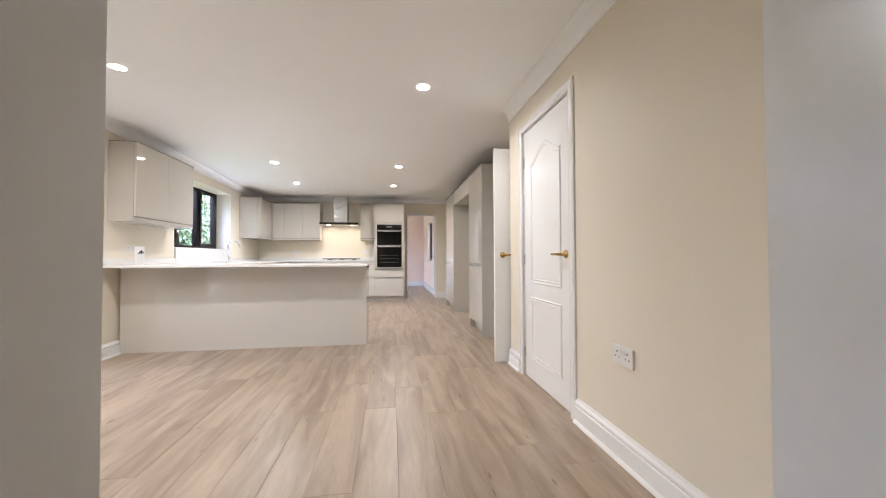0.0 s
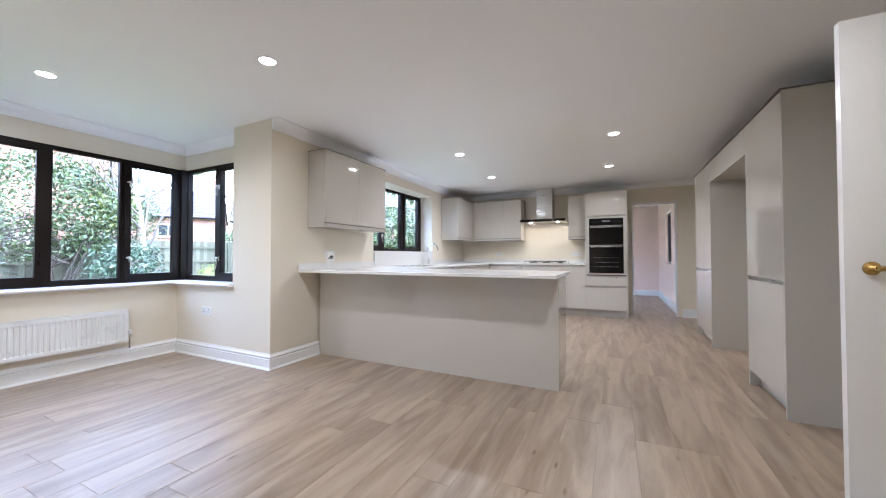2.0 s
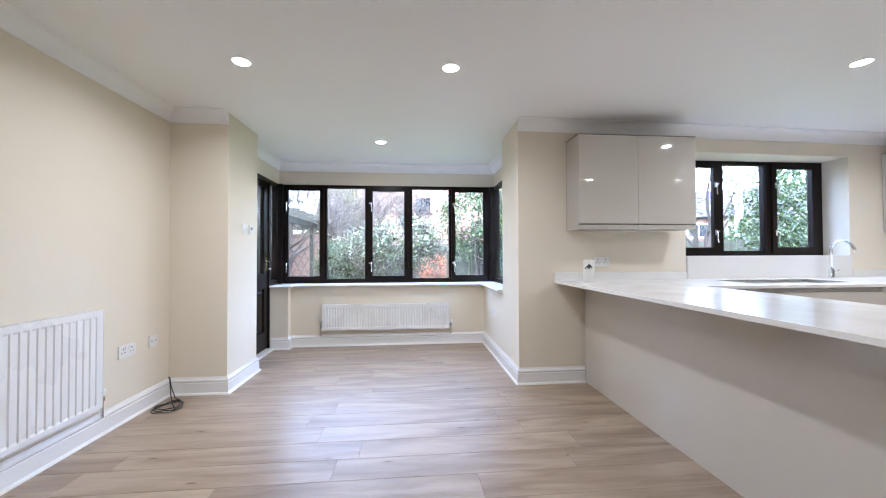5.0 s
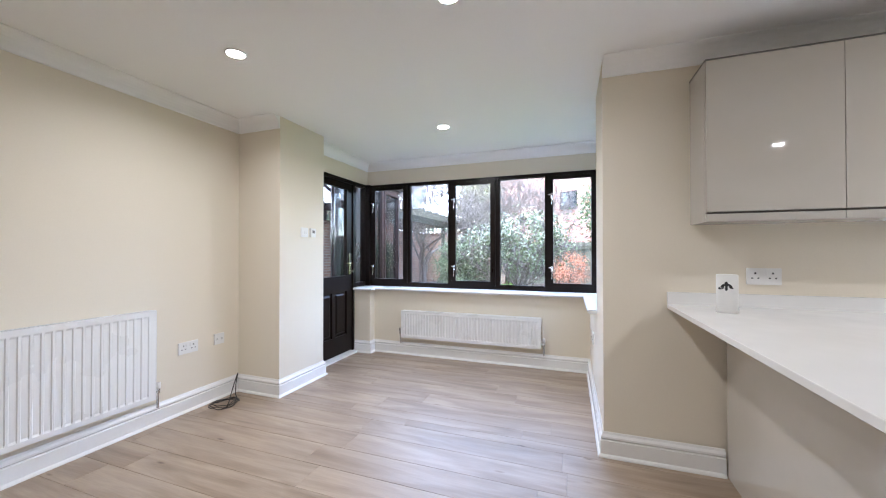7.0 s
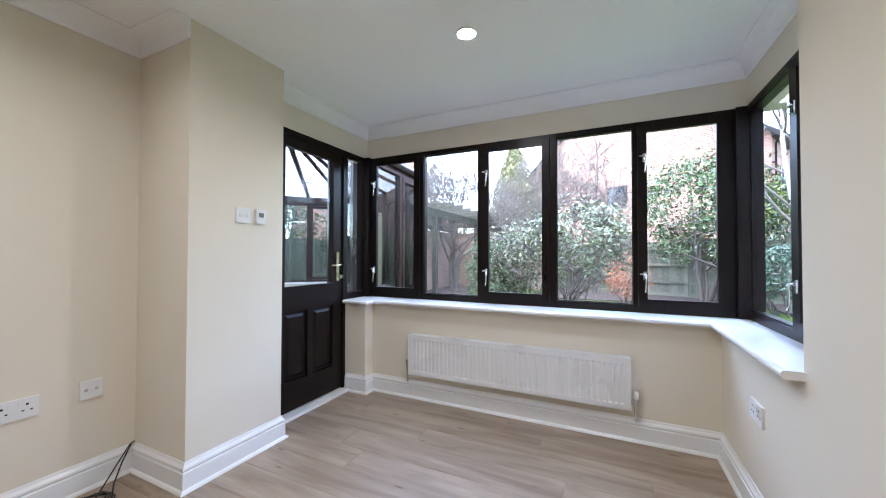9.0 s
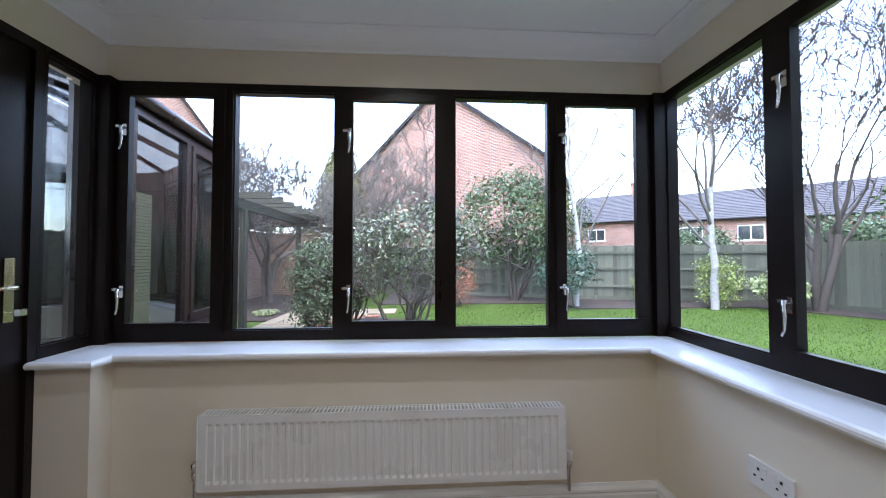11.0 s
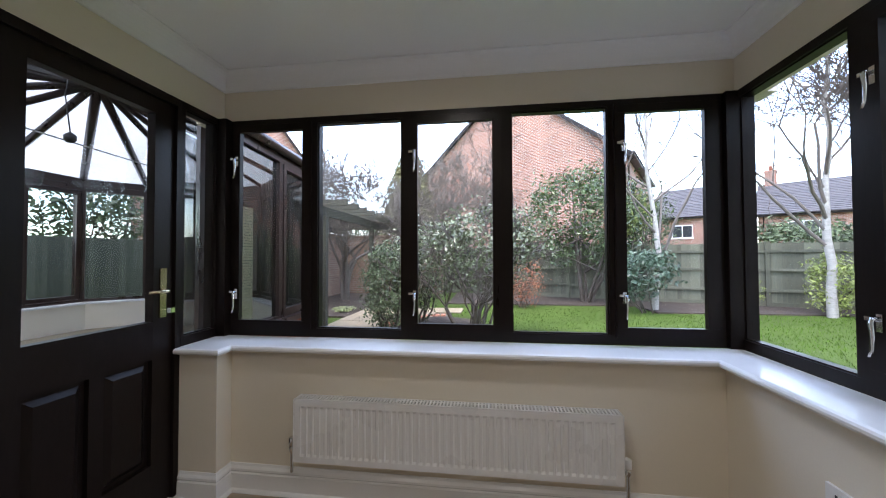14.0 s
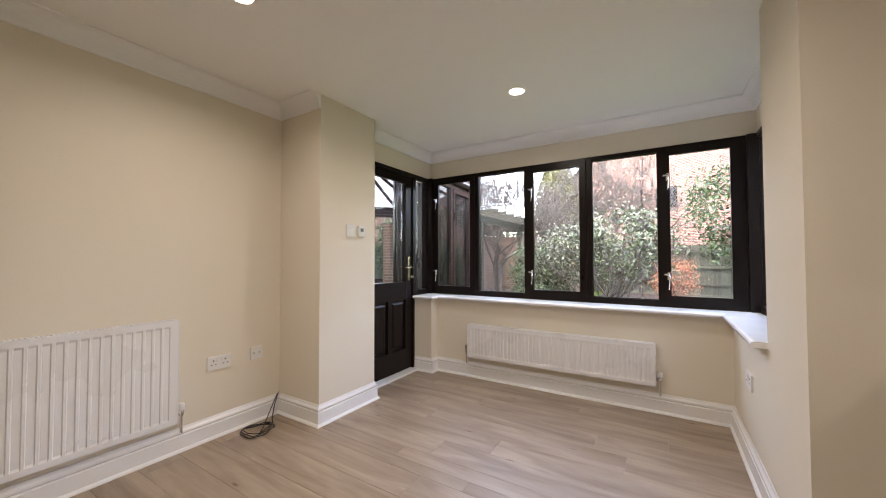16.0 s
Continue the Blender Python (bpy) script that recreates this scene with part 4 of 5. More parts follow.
M_TILE_RED = surface("red_roof_tile", (0.16, 0.075, 0.055), 0.8, vary=0.2, scale=1, grain=6, bump=0.3, per_island=0.5)
M_BARK = surface("grey_brown_bark", (0.075, 0.060, 0.048), 0.9, vary=0.35, scale=5, grain=60, bump=0.6)
M_BIRCH_LIMB = surface("grey_birch_limb", (0.15, 0.125, 0.112), 0.8, vary=0.3, grain=40, bump=0.2)
M_BIRCH = surface("white_birch_bark", (0.33, 0.31, 0.285), 0.8, vary=0.35, scale=6, grain=18, bump=0.3, stretch=(1, 1, 3))
M_TWIG = surface("thin_twigs", (0.085, 0.068, 0.058), 0.9, vary=0.2, bump=0.0)
M_WISTERIA = surface("pale_grey_climber_bark", (0.15, 0.128, 0.108), 0.9, vary=0.3, scale=5, grain=50, bump=0.4)
M_TWIG_RED = surface("rust_red_twigs", (0.33, 0.12, 0.06), 0.8, vary=0.3, bump=0.0, per_island=0.6)
M_LEAF_DARK = surface("glossy_dark_leaves", (0.070, 0.100, 0.042), 0.22, vary=0.3, scale=3, grain=20, bump=0.0, per_island=1.4)
M_LEAF_MID = surface("evergreen_leaves", (0.125, 0.145, 0.082), 0.22, vary=0.3, scale=3, grain=20, bump=0.0, per_island=1.4)
M_LEAF_PALE = surface("variegated_leaves", (0.26, 0.30, 0.13), 0.45, vary=0.3, scale=3, grain=20, bump=0.0, per_island=1.2)
M_LEAF_LIME = surface("yellow_green_leaves", (0.20, 0.24, 0.06), 0.5, vary=0.3, scale=3, grain=20, bump=0.0, per_island=1.2)
M_CONIFER = surface("conifer_needles", (0.078, 0.105, 0.052), 0.7, vary=0.4, scale=2, grain=20, bump=0.0, per_island=1.4)
M_CYPRESS = surface("olive_cypress_sprays", (0.15, 0.145, 0.062), 0.8, vary=0.4, scale=2, grain=20, bump=0.0, per_island=1.2)
M_BLUEGREEN = surface("blue_green_needles", (0.052, 0.088, 0.055), 0.4, vary=0.4, scale=2, grain=20, bump=0.0, per_island=1.4)
M_WPAINT = surface("white_window_paint", (0.75, 0.75, 0.74), 0.4, vary=0.05)
M_DARKPANE = surface("dark_window_glass", (0.03, 0.035, 0.04), 0.06, vary=0.2, bump=0.0)
M_BLIND = surface("cream_slatted_blind", (0.62, 0.52, 0.30), 0.6, vary=0.08, bump=0.02)


def polycarb():
    m = bpy.data.materials.new("polycarbonate_roof")
    m.use_nodes = True
    N, L = m.node_tree.nodes, m.node_tree.links
    N.remove(N["Principled BSDF"])
    tr, tl, mix = N.new("ShaderNodeBsdfTransparent"), N.new("ShaderNodeBsdfTranslucent"), N.new("ShaderNodeMixShader")
    tl.inputs["Color"].default_value = (0.22, 0.22, 0.21, 1)
    mix.inputs["Fac"].default_value = 0.97
    L.new(tr.outputs[0], mix.inputs[1])
    L.new(tl.outputs[0], mix.inputs[2])
    L.new(mix.outputs[0], N["Material Output"].inputs["Surface"])
    return m


M_POLY = polycarb()

ground = solid("ground", boxes((-260, -4.18, -200, 200, GZ - 0.5, GZ), (-4.18, 120, 12.5, 200, GZ - 0.5, GZ), (-4.18, 120, -200, -1.8, GZ - 0.5, GZ), (2.6, 120, -1.8, 12.5, GZ - 0.5, GZ), (-4.18, -2.82, 3.66, 12.5, GZ - 0.5, GZ)), M_GRASS, kind="structure")


def blob_outline(cx, cy, rx, ry, n=48, seed=1, rough=0.07):
    r = random.Random(seed)
    ph = [r.uniform(0, 6.28) for _ in range(4)]
    out = []
    for k in range(n):
        a = 6.28318 * k / n
        s = 1 + rough * (math.sin(2 * a + ph[0]) + 0.6 * math.sin(3 * a + ph[1]) + 0.4 * math.sin(5 * a + ph[2]))
        out.append((cx + rx * s * math.cos(a), cy + ry * s * math.sin(a)))
    return out


def mound(name, outline, h, material):
    """A low rounded bed of soil."""
    bm = bmesh.new()
    cx = sum(p[0] for p in outline) / len(outline)
    cy = sum(p[1] for p in outline) / len(outline)
    rings = []
    for s, z in ((1, -0.02), (0.985, 0.012), (0.8, h * 0.7), (0.45, h), (0.15, h * 1.05)):
        rings.append([bm.verts.new((cx + (x - cx) * s, cy + (y - cy) * s, GZ + z + (0.02 * noise.noise(Vector((x * 3 * s, y * 3 * s, 0))) if s < 0.95 else 0))) for x, y in outline])
    for a, b in zip(rings, rings[1:]):
        for k in range(len(outline)):
            bm.faces.new((a[k], a[(k + 1) % len(outline)], b[(k + 1) % len(outline)], b[k])).smooth = True
    bm.faces.new(rings[-1])
    return solid(name, bm, material, kind="structure")


BED = blob_outline(-8.9, 1.3, 1.3, 0.95, seed=3, rough=0.03)
mound("ground_bed_round", BED, 0.08, M_SOIL)
solid("ground_bed_back", boxes((-15.9, -12.5, 1.0, 6.2, GZ - 0.1, GZ + 0.03), (-13.6, -11.3, 6.2, 12.4, GZ - 0.1, GZ + 0.032)), M_SOIL, kind="structure")
solid("ground_bed_side", boxes((-2.6, 10.0, -0.6, 0.6, -0.1, 0.0)), M_SOIL, kind="structure", m=pose(-10.6, 12.0, GZ + 0.035, 0, 0, 27))
solid("ground_bed_left", boxes((-15.9, -9.9, -3.3, -0.4, GZ - 0.1, GZ + 0.03)), M_SOIL, kind="structure")

# short grass, thickest where the lawn meets the eye
bm = bmesh.new()
gr = random.Random(9)
for _ in range(42000):
    u = gr.random() ** 1.3
    x, y = -4.3 - 7.7 * u, gr.uniform(0.6, 12.5)
    if ((x + 8.9) / 1.3) ** 2 + ((y - 1.3) / 0.95) ** 2 < 1.1 or (y < 1.3 and x > -9.0) or (x < -11.2 and y > 6.1):
        continue
    h, a, w = gr.uniform(0.018, 0.045), gr.uniform(0, 6.28), gr.uniform(0.004, 0.008)
    lx, ly = gr.uniform(-0.02, 0.02), gr.uniform(-0.02, 0.02)
    c, s = math.cos(a) * w, math.sin(a) * w
    bm.faces.new((bm.verts.new((x - c, y - s, GZ)), bm.verts.new((x + c, y + s, GZ)), bm.verts.new((x + lx, y + ly, GZ + h))))
solid("grass", bm, M_BLADE, "short damp green lawn grass", "grass", kind="stuff")

# paving
paving = solid("pavement", boxes((-11.6, -4.3, -1.0, 1.3, GZ - 0.1, GZ + 0.012)), surface("paving_joint", (0.12, 0.10, 0.075), 0.9, vary=0.2), kind="structure")


def block(w, d, h, material, name, bev=0.006):
    bm = boxes((0, w, 0, d, 0, h))
    bmesh.ops.bevel(bm, geom=[e for e in bm.edges if all(v.co.z > h / 2 for v in e.verts)], offset=bev, segments=1, affect="EDGES")
    return mesh_of(name, bm, material)


sl = {}
pr = random.Random(5)
x = -11.5
while x < -4.4:
    w = pr.choice((0.45, 0.6, 0.75))
    y = -1.0
    while y < 1.25:
        d = pr.choice((0.3, 0.45, 0.6))
        if ((x + w / 2 + 8.9) / 1.6) ** 2 + ((y + d / 2 - 1.3) / 1.25) ** 2 > 1:
            key = (w, d)
            if key not in sl:
                sl[key] = block(w - 0.015, d - 0.015, 0.03, M_STONE, "slab")
            ob = piece("slab", sl[key], paving, (x, y, GZ + pr.uniform(0.004, 0.009)))
            ob.rotation_euler = (pr.uniform(-0.004, 0.004), pr.uniform(-0.004, 0.004), 0)
        y += d
    x += w
bk = block(0.205, 0.10, 0.05, M_BRICKPIECE, "brick", 0.005)
edge = thing("brick_edging", pose(-8.9, 1.3, GZ), "curved red brick edging round the shrub bed", "edging")
for k in range(25):
    a = math.radians(-175 + 7.0 * k)
    ob = piece("brick", bk, edge, (1.33 * math.cos(a), 0.98 * math.sin(a), 0.0))
    ob.rotation_euler = (0, 0, a + pr.uniform(-0.05, 0.05))


# ---- trees and shrubs ----
def grow(bm, r, p, d, length, rad, depth, ends, bend=0.25, split=(2, 3), shrink=0.72, up=0.15, sides=6, min_rad=0.003):
    """A limb that tapers, wanders and forks."""
    pts, rr = [p.copy()], [rad]
    n = 4 if depth > 1 else 3
    for k in range(n):
        d = (d + Vector((r.gauss(0, bend), r.gauss(0, bend), r.gauss(0, bend) + up)) * 0.5).normalized()
        p = p + d * (length / n)
        pts.append(p.copy())
        rr.append(max(min_rad, rad * (1 - 0.35 * (k + 1) / n)))
    tube(bm, pts, rr, sides if depth > 2 else (4 if depth > 1 else 3), cap=False)
    ends.append((p.copy(), d.copy(), rr[-1]))
    if depth <= 0:
        return
    for q in range(r.randint(*split)):
        side = Vector((r.gauss(0, 1), r.gauss(0, 1), r.gauss(0.1, 0.6)))
        nd = (d * 1.0 + side.normalized() * r.uniform(0.45, 0.95)).normalized()
        at = r.choice((len(pts) - 1, len(pts) - 1, len(pts) - 2)) if q else len(pts) - 1
        grow(bm, r, pts[at], nd, length * shrink * r.uniform(0.8, 1.15), rr[at] * (0.78 if q == 0 else 0.6), depth - 1, ends, bend, split, shrink, up, sides, min_rad)


def bare_tree(name, x, y, height, rad, seed, label, material, depth=5, trunk=0.3, stems=1, split=(2, 3), shrink=0.74, twig=M_TWIG, up=0.2, min_rad=0.004, spread=0.25, twigs=3, reach=0.11):
    """A leafless tree: trunk and limbs, and a crown of fine twigs."""
    r = random.Random(seed)
    t = thing(name, pose(x, y, GZ), label, "tree")
    ends = []
    limbs = bmesh.new()
    for _ in range(stems):
        p, pts, rr = Vector((r.gauss(0, 0.04), r.gauss(0, 0.04), -0.05)), [], []
        d = Vector((r.gauss(0, spread if stems > 1 else 0.04), r.gauss(0, spread if stems > 1 else 0.04), 1)).normalized()
        grow(limbs, r, p, d, height * trunk, rad / stems ** 0.5, depth - 2, ends, 0.16, split, shrink, up, 8, min_rad)
    part("trunk", limbs, material, t)
    fine = bmesh.new()
    for p, d, q in list(ends):
        if q < rad * 0.45:
            for _ in range(twigs):
                nd = (d + Vector((r.gauss(0, 0.5), r.gauss(0, 0.5), r.gauss(0.1, 0.4)))).normalized()
                grow(fine, r, p, nd, height * reach, min(q * 0.7, 0.012), 3, [], 0.3, (2, 3), 0.75, 0.12, 3, min_rad)
    part("crown", fine, twig, t, "fine bare twigs")
    return t


def leader_tree(name, x, y, height, rad, seed, label, material, start=1.3, lean=0.0, limb=None):
    """A slender tree with one leading stem and rising side limbs, without leaves."""
    r = random.Random(seed)
    t = thing(name, pose(x, y, GZ), label, "tree")
    stem, limbs, fine, ends = bmesh.new(), bmesh.new(), bmesh.new(), []
    n = 14
    pts, p = [], Vector((0, 0, -0.05))
    for k in range(n + 1):
        pts.append(p.copy())
        p = p + Vector((r.gauss(lean, 0.06), r.gauss(lean, 0.06), height / n))
    rr = [rad * (1 - 0.93 * (k / n) ** 0.9) for k in range(n + 1)]
    tube(stem, pts, rr, 9, cap=False)
    z = start
    while z < height * 0.97:
        k = min(n - 1, int(z / height * n))
        f = z / height * n - k
        q = pts[k].lerp(pts[k + 1], f)
        a = r.uniform(0, 6.28)
        d = Vector((math.cos(a), math.sin(a), r.uniform(0.7, 1.2))).normalized()
        grow(limbs, r, q, d, height * 0.26 * (1.15 - z / height), rr[k] * 0.55, 2, ends, 0.2, (1, 3), 0.72, 0.10, 6, 0.011)
        z += r.uniform(0.25, 0.45)
    part("trunk", stem, material, t)
    part("limbs", limbs, limb or material, t)
    for p, d, q in ends:
        for _ in range(2):
            nd = (d + Vector((r.gauss(0, 0.5), r.gauss(0, 0.5), r.gauss(0.0, 0.4)))).normalized()
            grow(fine, r, p, nd, height * 0.06, min(q * 0.7, 0.008), 1, [], 0.3, (2, 3), 0.75, 0.0, 3, 0.006)
    part("crown", fine, M_TWIG, t, "fine bare twigs")
    return t


def leaf_quads(bm, r, p, n, size, out):
    """A folded leaf of two faces at p, facing roughly out."""
    a = (out + Vector((r.gauss(0, 0.7), r.gauss(0, 0.7), r.gauss(0.1, 0.7)))).normalized()
    b = a.cross(Vector((r.gauss(0, 1), r.gauss(0, 1), r.gauss(0, 1)))).normalized()
    c = a.cross(b)
    s = size * r.uniform(0.7, 1.25)
    q = [bm.verts.new(p - b * s * 0.5), bm.verts.new(p + c * s * 0.22 + a * s * 0.08), bm.verts.new(p + b * s * 0.5), bm.verts.new(p - c * s * 0.22 + a * s * 0.08)]
    bm.faces.new((q[0], q[1], q[2]))
    bm.faces.new((q[0], q[2], q[3]))


def shrub(name, x, y, rx, ry, z0, z1, count, size, seed, label, leaves, stems=7, clumps=70, trunk_rad=0.03, category="shrub"):
    """Branches from the ground under an uneven crown of leaf clumps with gaps."""
    r = random.Random(seed)
    t = thing(name, pose(x, y, GZ), label, category)
    z0, z1 = z0 - GZ, z1 - GZ
    cz, rz = (z0 + z1) / 2, (z1 - z0) / 2
    centres = []
    for _ in range(clumps):
        v = Vector((r.gauss(0, 1), r.gauss(0, 1), r.gauss(0, 1))).normalized() * (r.uniform(0.45, 1.0) ** 0.6) * (1 + 0.18 * noise.noise(Vector((seed, _ * 0.7, 2))))
        centres.append((Vector((v.x * rx, v.y * ry, cz + v.z * rz)), v))
    wood = bmesh.new()
    for k in range(stems):
        c = centres[k * len(centres) // stems][0]
        base = Vector((r.gauss(0, 0.10), r.gauss(0, 0.10), -0.04))
        mid = base.lerp(c, 0.5) + Vector((r.gauss(0, 0.08), r.gauss(0, 0.08), r.gauss(0.02, 0.05)))
        tube(wood, [base, base.lerp(mid, 0.5) + Vector((r.gauss(0, 0.04), r.gauss(0, 0.04), 0)), mid, c], [trunk_rad, trunk_rad * 0.8, trunk_rad * 0.6, trunk_rad * 0.3], 6, cap=False)
        for c2, _ in r.sample(centres, min(6, len(centres))):
            if (c2 - mid).length < max(rx, rz) * 1.1:
                tube(wood, [mid, mid.lerp(c2, 0.5) + Vector((r.gauss(0, 0.05), r.gauss(0, 0.05), 0.03)), c2], [trunk_rad * 0.5, trunk_rad * 0.35, 0.004], 4, cap=False)
    part("trunk", wood, M_BARK, t)
    bm = bmesh.new()
    cr = 0.30 * min(rx, rz) * (70 / clumps) ** 0.33
    for k in range(count):
        c, v = centres[k % len(centres)]
        o = Vector((r.gauss(0, 1), r.gauss(0, 1), r.gauss(0, 1)))
        leaf_quads(bm, r, c + o * cr * 0.62, 0, size, (o.normalized() + v * 0.6).normalized())
    part("crown", bm, leaves, t)
    return t


shrub("rhododendron", -7.95, 2.1, 0.82, 1.0, 0.75, 2.06, 4600, 0.078, 11, "multi-stemmed evergreen shrub with glossy leaves in the round bed", M_LEAF_MID, 5, 110, 0.022)
shrub("conifer_bush", -8.5, 0.42, 0.55, 0.46, -0.1, 1.5, 5200, 0.07, 12, "dense dark green conifer bush beside the paved path", M_CONIFER, 4, 110, 0.03)
shrub("variegated_bush", -8.9, 0.85, 0.6, 0.5, 0.2, 1.75, 3600, 0.08, 13, "pale variegated evergreen bush behind the conifer bush", M_LEAF_MID, 5, 60, 0.03)
shrub("camellia", -13.2, 5.0, 1.5, 1.65, 1.1, 3.8, 7000, 0.135, 14, "large camellia with glossy dark leaves before the fence", M_LEAF_DARK, 6, 120, 0.06)
shrub("golden_privet", -12.7, 6.15, 0.55, 0.6, 1.9, 3.1, 800, 0.12, 25, "yellow-green evergreen growing through the camellia", M_LEAF_LIME, 3, 30, 0.03)
shrub("viburnum", -11.3, 5.9, 0.6, 0.7, 0.25, 1.35, 1500, 0.13, 15, "blue-green spreading shrub under the birch", M_BLUEGREEN, 5, 50, 0.02)
shrub("fatsia", -10.7, 11.1, 0.55, 0.6, 0.1, 0.8, 900, 0.14, 16, "pale green large-leaved bush by the fence", M_LEAF_PALE, 5, 40, 0.02)
shrub("euonymus", -11.3, 10.0, 0.5, 0.55, -0.05, 1.15, 1500, 0.09, 17, "yellow-green variegated bush at the foot of the fence", M_LEAF_LIME, 5, 45, 0.02)
shrub("spurge", -12.3, 8.7, 0.4, 0.35, -0.1, 0.75, 700, 0.09, 18, "small lime green bush before the fence", M_LEAF_LIME, 4, 30, 0.015)
shrub("laurel", -7.4, 12.9, 1.9, 1.5, 0.2, 5.0, 13000, 0.14, 19, "tall dark evergreen by the side fence", M_LEAF_DARK, 5, 110, 0.05, "tree")
shrub("ivy_hedge", -15.2, 7.2, 1.3, 1.2, 0.3, 3.6, 4500, 0.11, 20, "dark evergreen behind the birches", M_CONIFER, 5, 90, 0.05)

def strappy_clump(x, y, n, rad, seed, label):
    """Arching strap leaves from one crown, with small white flower heads."""
    r = random.Random(seed)
    t = thing("lily_clump", pose(x, y, GZ), label, "plant")
    bm = bmesh.new()
    for _ in range(n):
        a, l, w = r.uniform(0, 6.28), r.uniform(0.6, 1.1), r.uniform(0.008, 0.014)
        q = r.uniform(0, 0.55) * rad
        o, d = Vector((q * math.cos(a * 1.7), q * math.sin(a * 1.7), 0.0)), Vector((math.cos(a), math.sin(a), 0))
        sd = Vector((-d.y, d.x, 0)) * w
        rows = []
        for k in range(5):
            u = k / 4
            c = o + d * (rad * 0.75 * l * u) + Vector((0, 0, 0.02 + 0.24 * l * (u * 1.5 - 1.25 * u * u)))
            f = 1.0 if k < 3 else (0.75 if k == 3 else 0.1)
            rows.append([bm.verts.new(c - sd * f), bm.verts.new(c + sd * f)])
        for e, g in zip(rows, rows[1:]):
            bm.faces.new((e[0], e[1], g[1], g[0])).smooth = True
    part("leaves", bm, M_LEAF_PALE, t)
    return t


strappy_clump(-7.75, 0.92, 260, 0.36, 21, "low clump of strappy pale green leaves by the bricks")
strappy_clump(-8.1, 0.62, 160, 0.28, 24, "small clump of strappy pale green leaves by the bricks")
strappy_clump(-10.7, -1.45, 220, 0.40, 22, "low clump of strappy pale green leaves by the path")
shrub("maple_bush", -12.0, 3.1, 0.55, 0.55, 0.0, 1.25, 2200, 0.055, 23, "rust-red leafless bush in the bed by the fence", M_TWIG_RED, 9, 60, 0.015)


def cone_tree(name, x, y, h, rad, seed, label):
    r = random.Random(seed)
    t = thing(name, pose(x, y, GZ), label, "tree")
    part("trunk", tube(bmesh.new(), [(0, 0, -0.1), (0, 0, h * 0.5), (0, 0, h * 0.95)], [0.16, 0.1, 0.02], 8), M_BARK, t)
    bm = bmesh.new()
    for _ in range(24000):
        u = r.random() ** 0.72
        z = h * (0.06 + 0.94 * (1 - u)) 
        a = r.uniform(0, 6.28)
        q = rad * (u ** 0.66) * (0.82 + 0.18 * noise.noise(Vector((a * 1.6, z * 1.3, seed)))) * r.uniform(0.45, 1.05)
        leaf_quads(bm, r, Vector((q * math.cos(a), q * math.sin(a), z)), 0, 0.15, Vector((math.cos(a), math.sin(a), 0.7)))
    part("crown", bm, M_CYPRESS, t)
    return t


cone_tree("cypress", -17.6, -1.3, 6.4, 2.3, 31, "tall narrow dark cypress behind the garden wall")
leader_tree("birch_tree", -11.75, 6.35, 8.0, 0.085, 41, "slender white-barked birch without leaves by the fence", M_BIRCH, limb=M_BIRCH_LIMB)
leader_tree("birch_tree", -11.1, 9.75, 8.5, 0.10, 42, "white-barked birch without leaves behind the bright bush", M_BIRCH, 1.6, limb=M_BIRCH_LIMB)
bare_tree("bare_tree", -10.4, 11.75, 7.4, 0.20, 43, "dark leafless tree with upright limbs by the fence", M_BARK, 6, 0.27, stems=4, split=(2, 3), up=0.2, spread=0.27, twigs=1, min_rad=0.008, shrink=0.79, reach=0.085)
leader_tree("bare_tree", -14.2, 2.2, 5.8, 0.07, 44, "thin leafless tree before the brick gable", M_BARK, 1.5)
bare_tree("wisteria", -12.9, -2.3, 3.5, 0.17, 45, "gnarled pale leafless climber at the pergola", M_WISTERIA, 6, 0.40, twigs=2, stems=3, split=(2, 3), up=-0.02, spread=0.3, min_rad=0.006, twig=M_WISTERIA)
bare_tree("wisteria", -12.9, -0.6, 3.9, 0.12, 46, "tangle of pale bare twigs over the pergola", M_WISTERIA, 6, 0.36, twigs=3, stems=3, split=(2, 2), up=0.02, spread=0.4, min_rad=0.006, twig=M_WISTERIA)
# no tree of its own: added as the rhododendron's dark lower stems
bare_tree("shrub_stems", -7.95, 1.9, 2.4, 0.10, 47, "dark spreading stems inside the shrub bed", M_BARK, 4, 0.30, stems=5, split=(2, 2), up=0.1, spread=0.5, twigs=2, min_rad=0.005)
bare_tree("bare_tree", -6.0, 15.5, 7.5, 0.22, 48, "dark leafless tree beyond the side fence", M_BARK, 5, 0.3, stems=2, split=(2, 3), up=0.25)


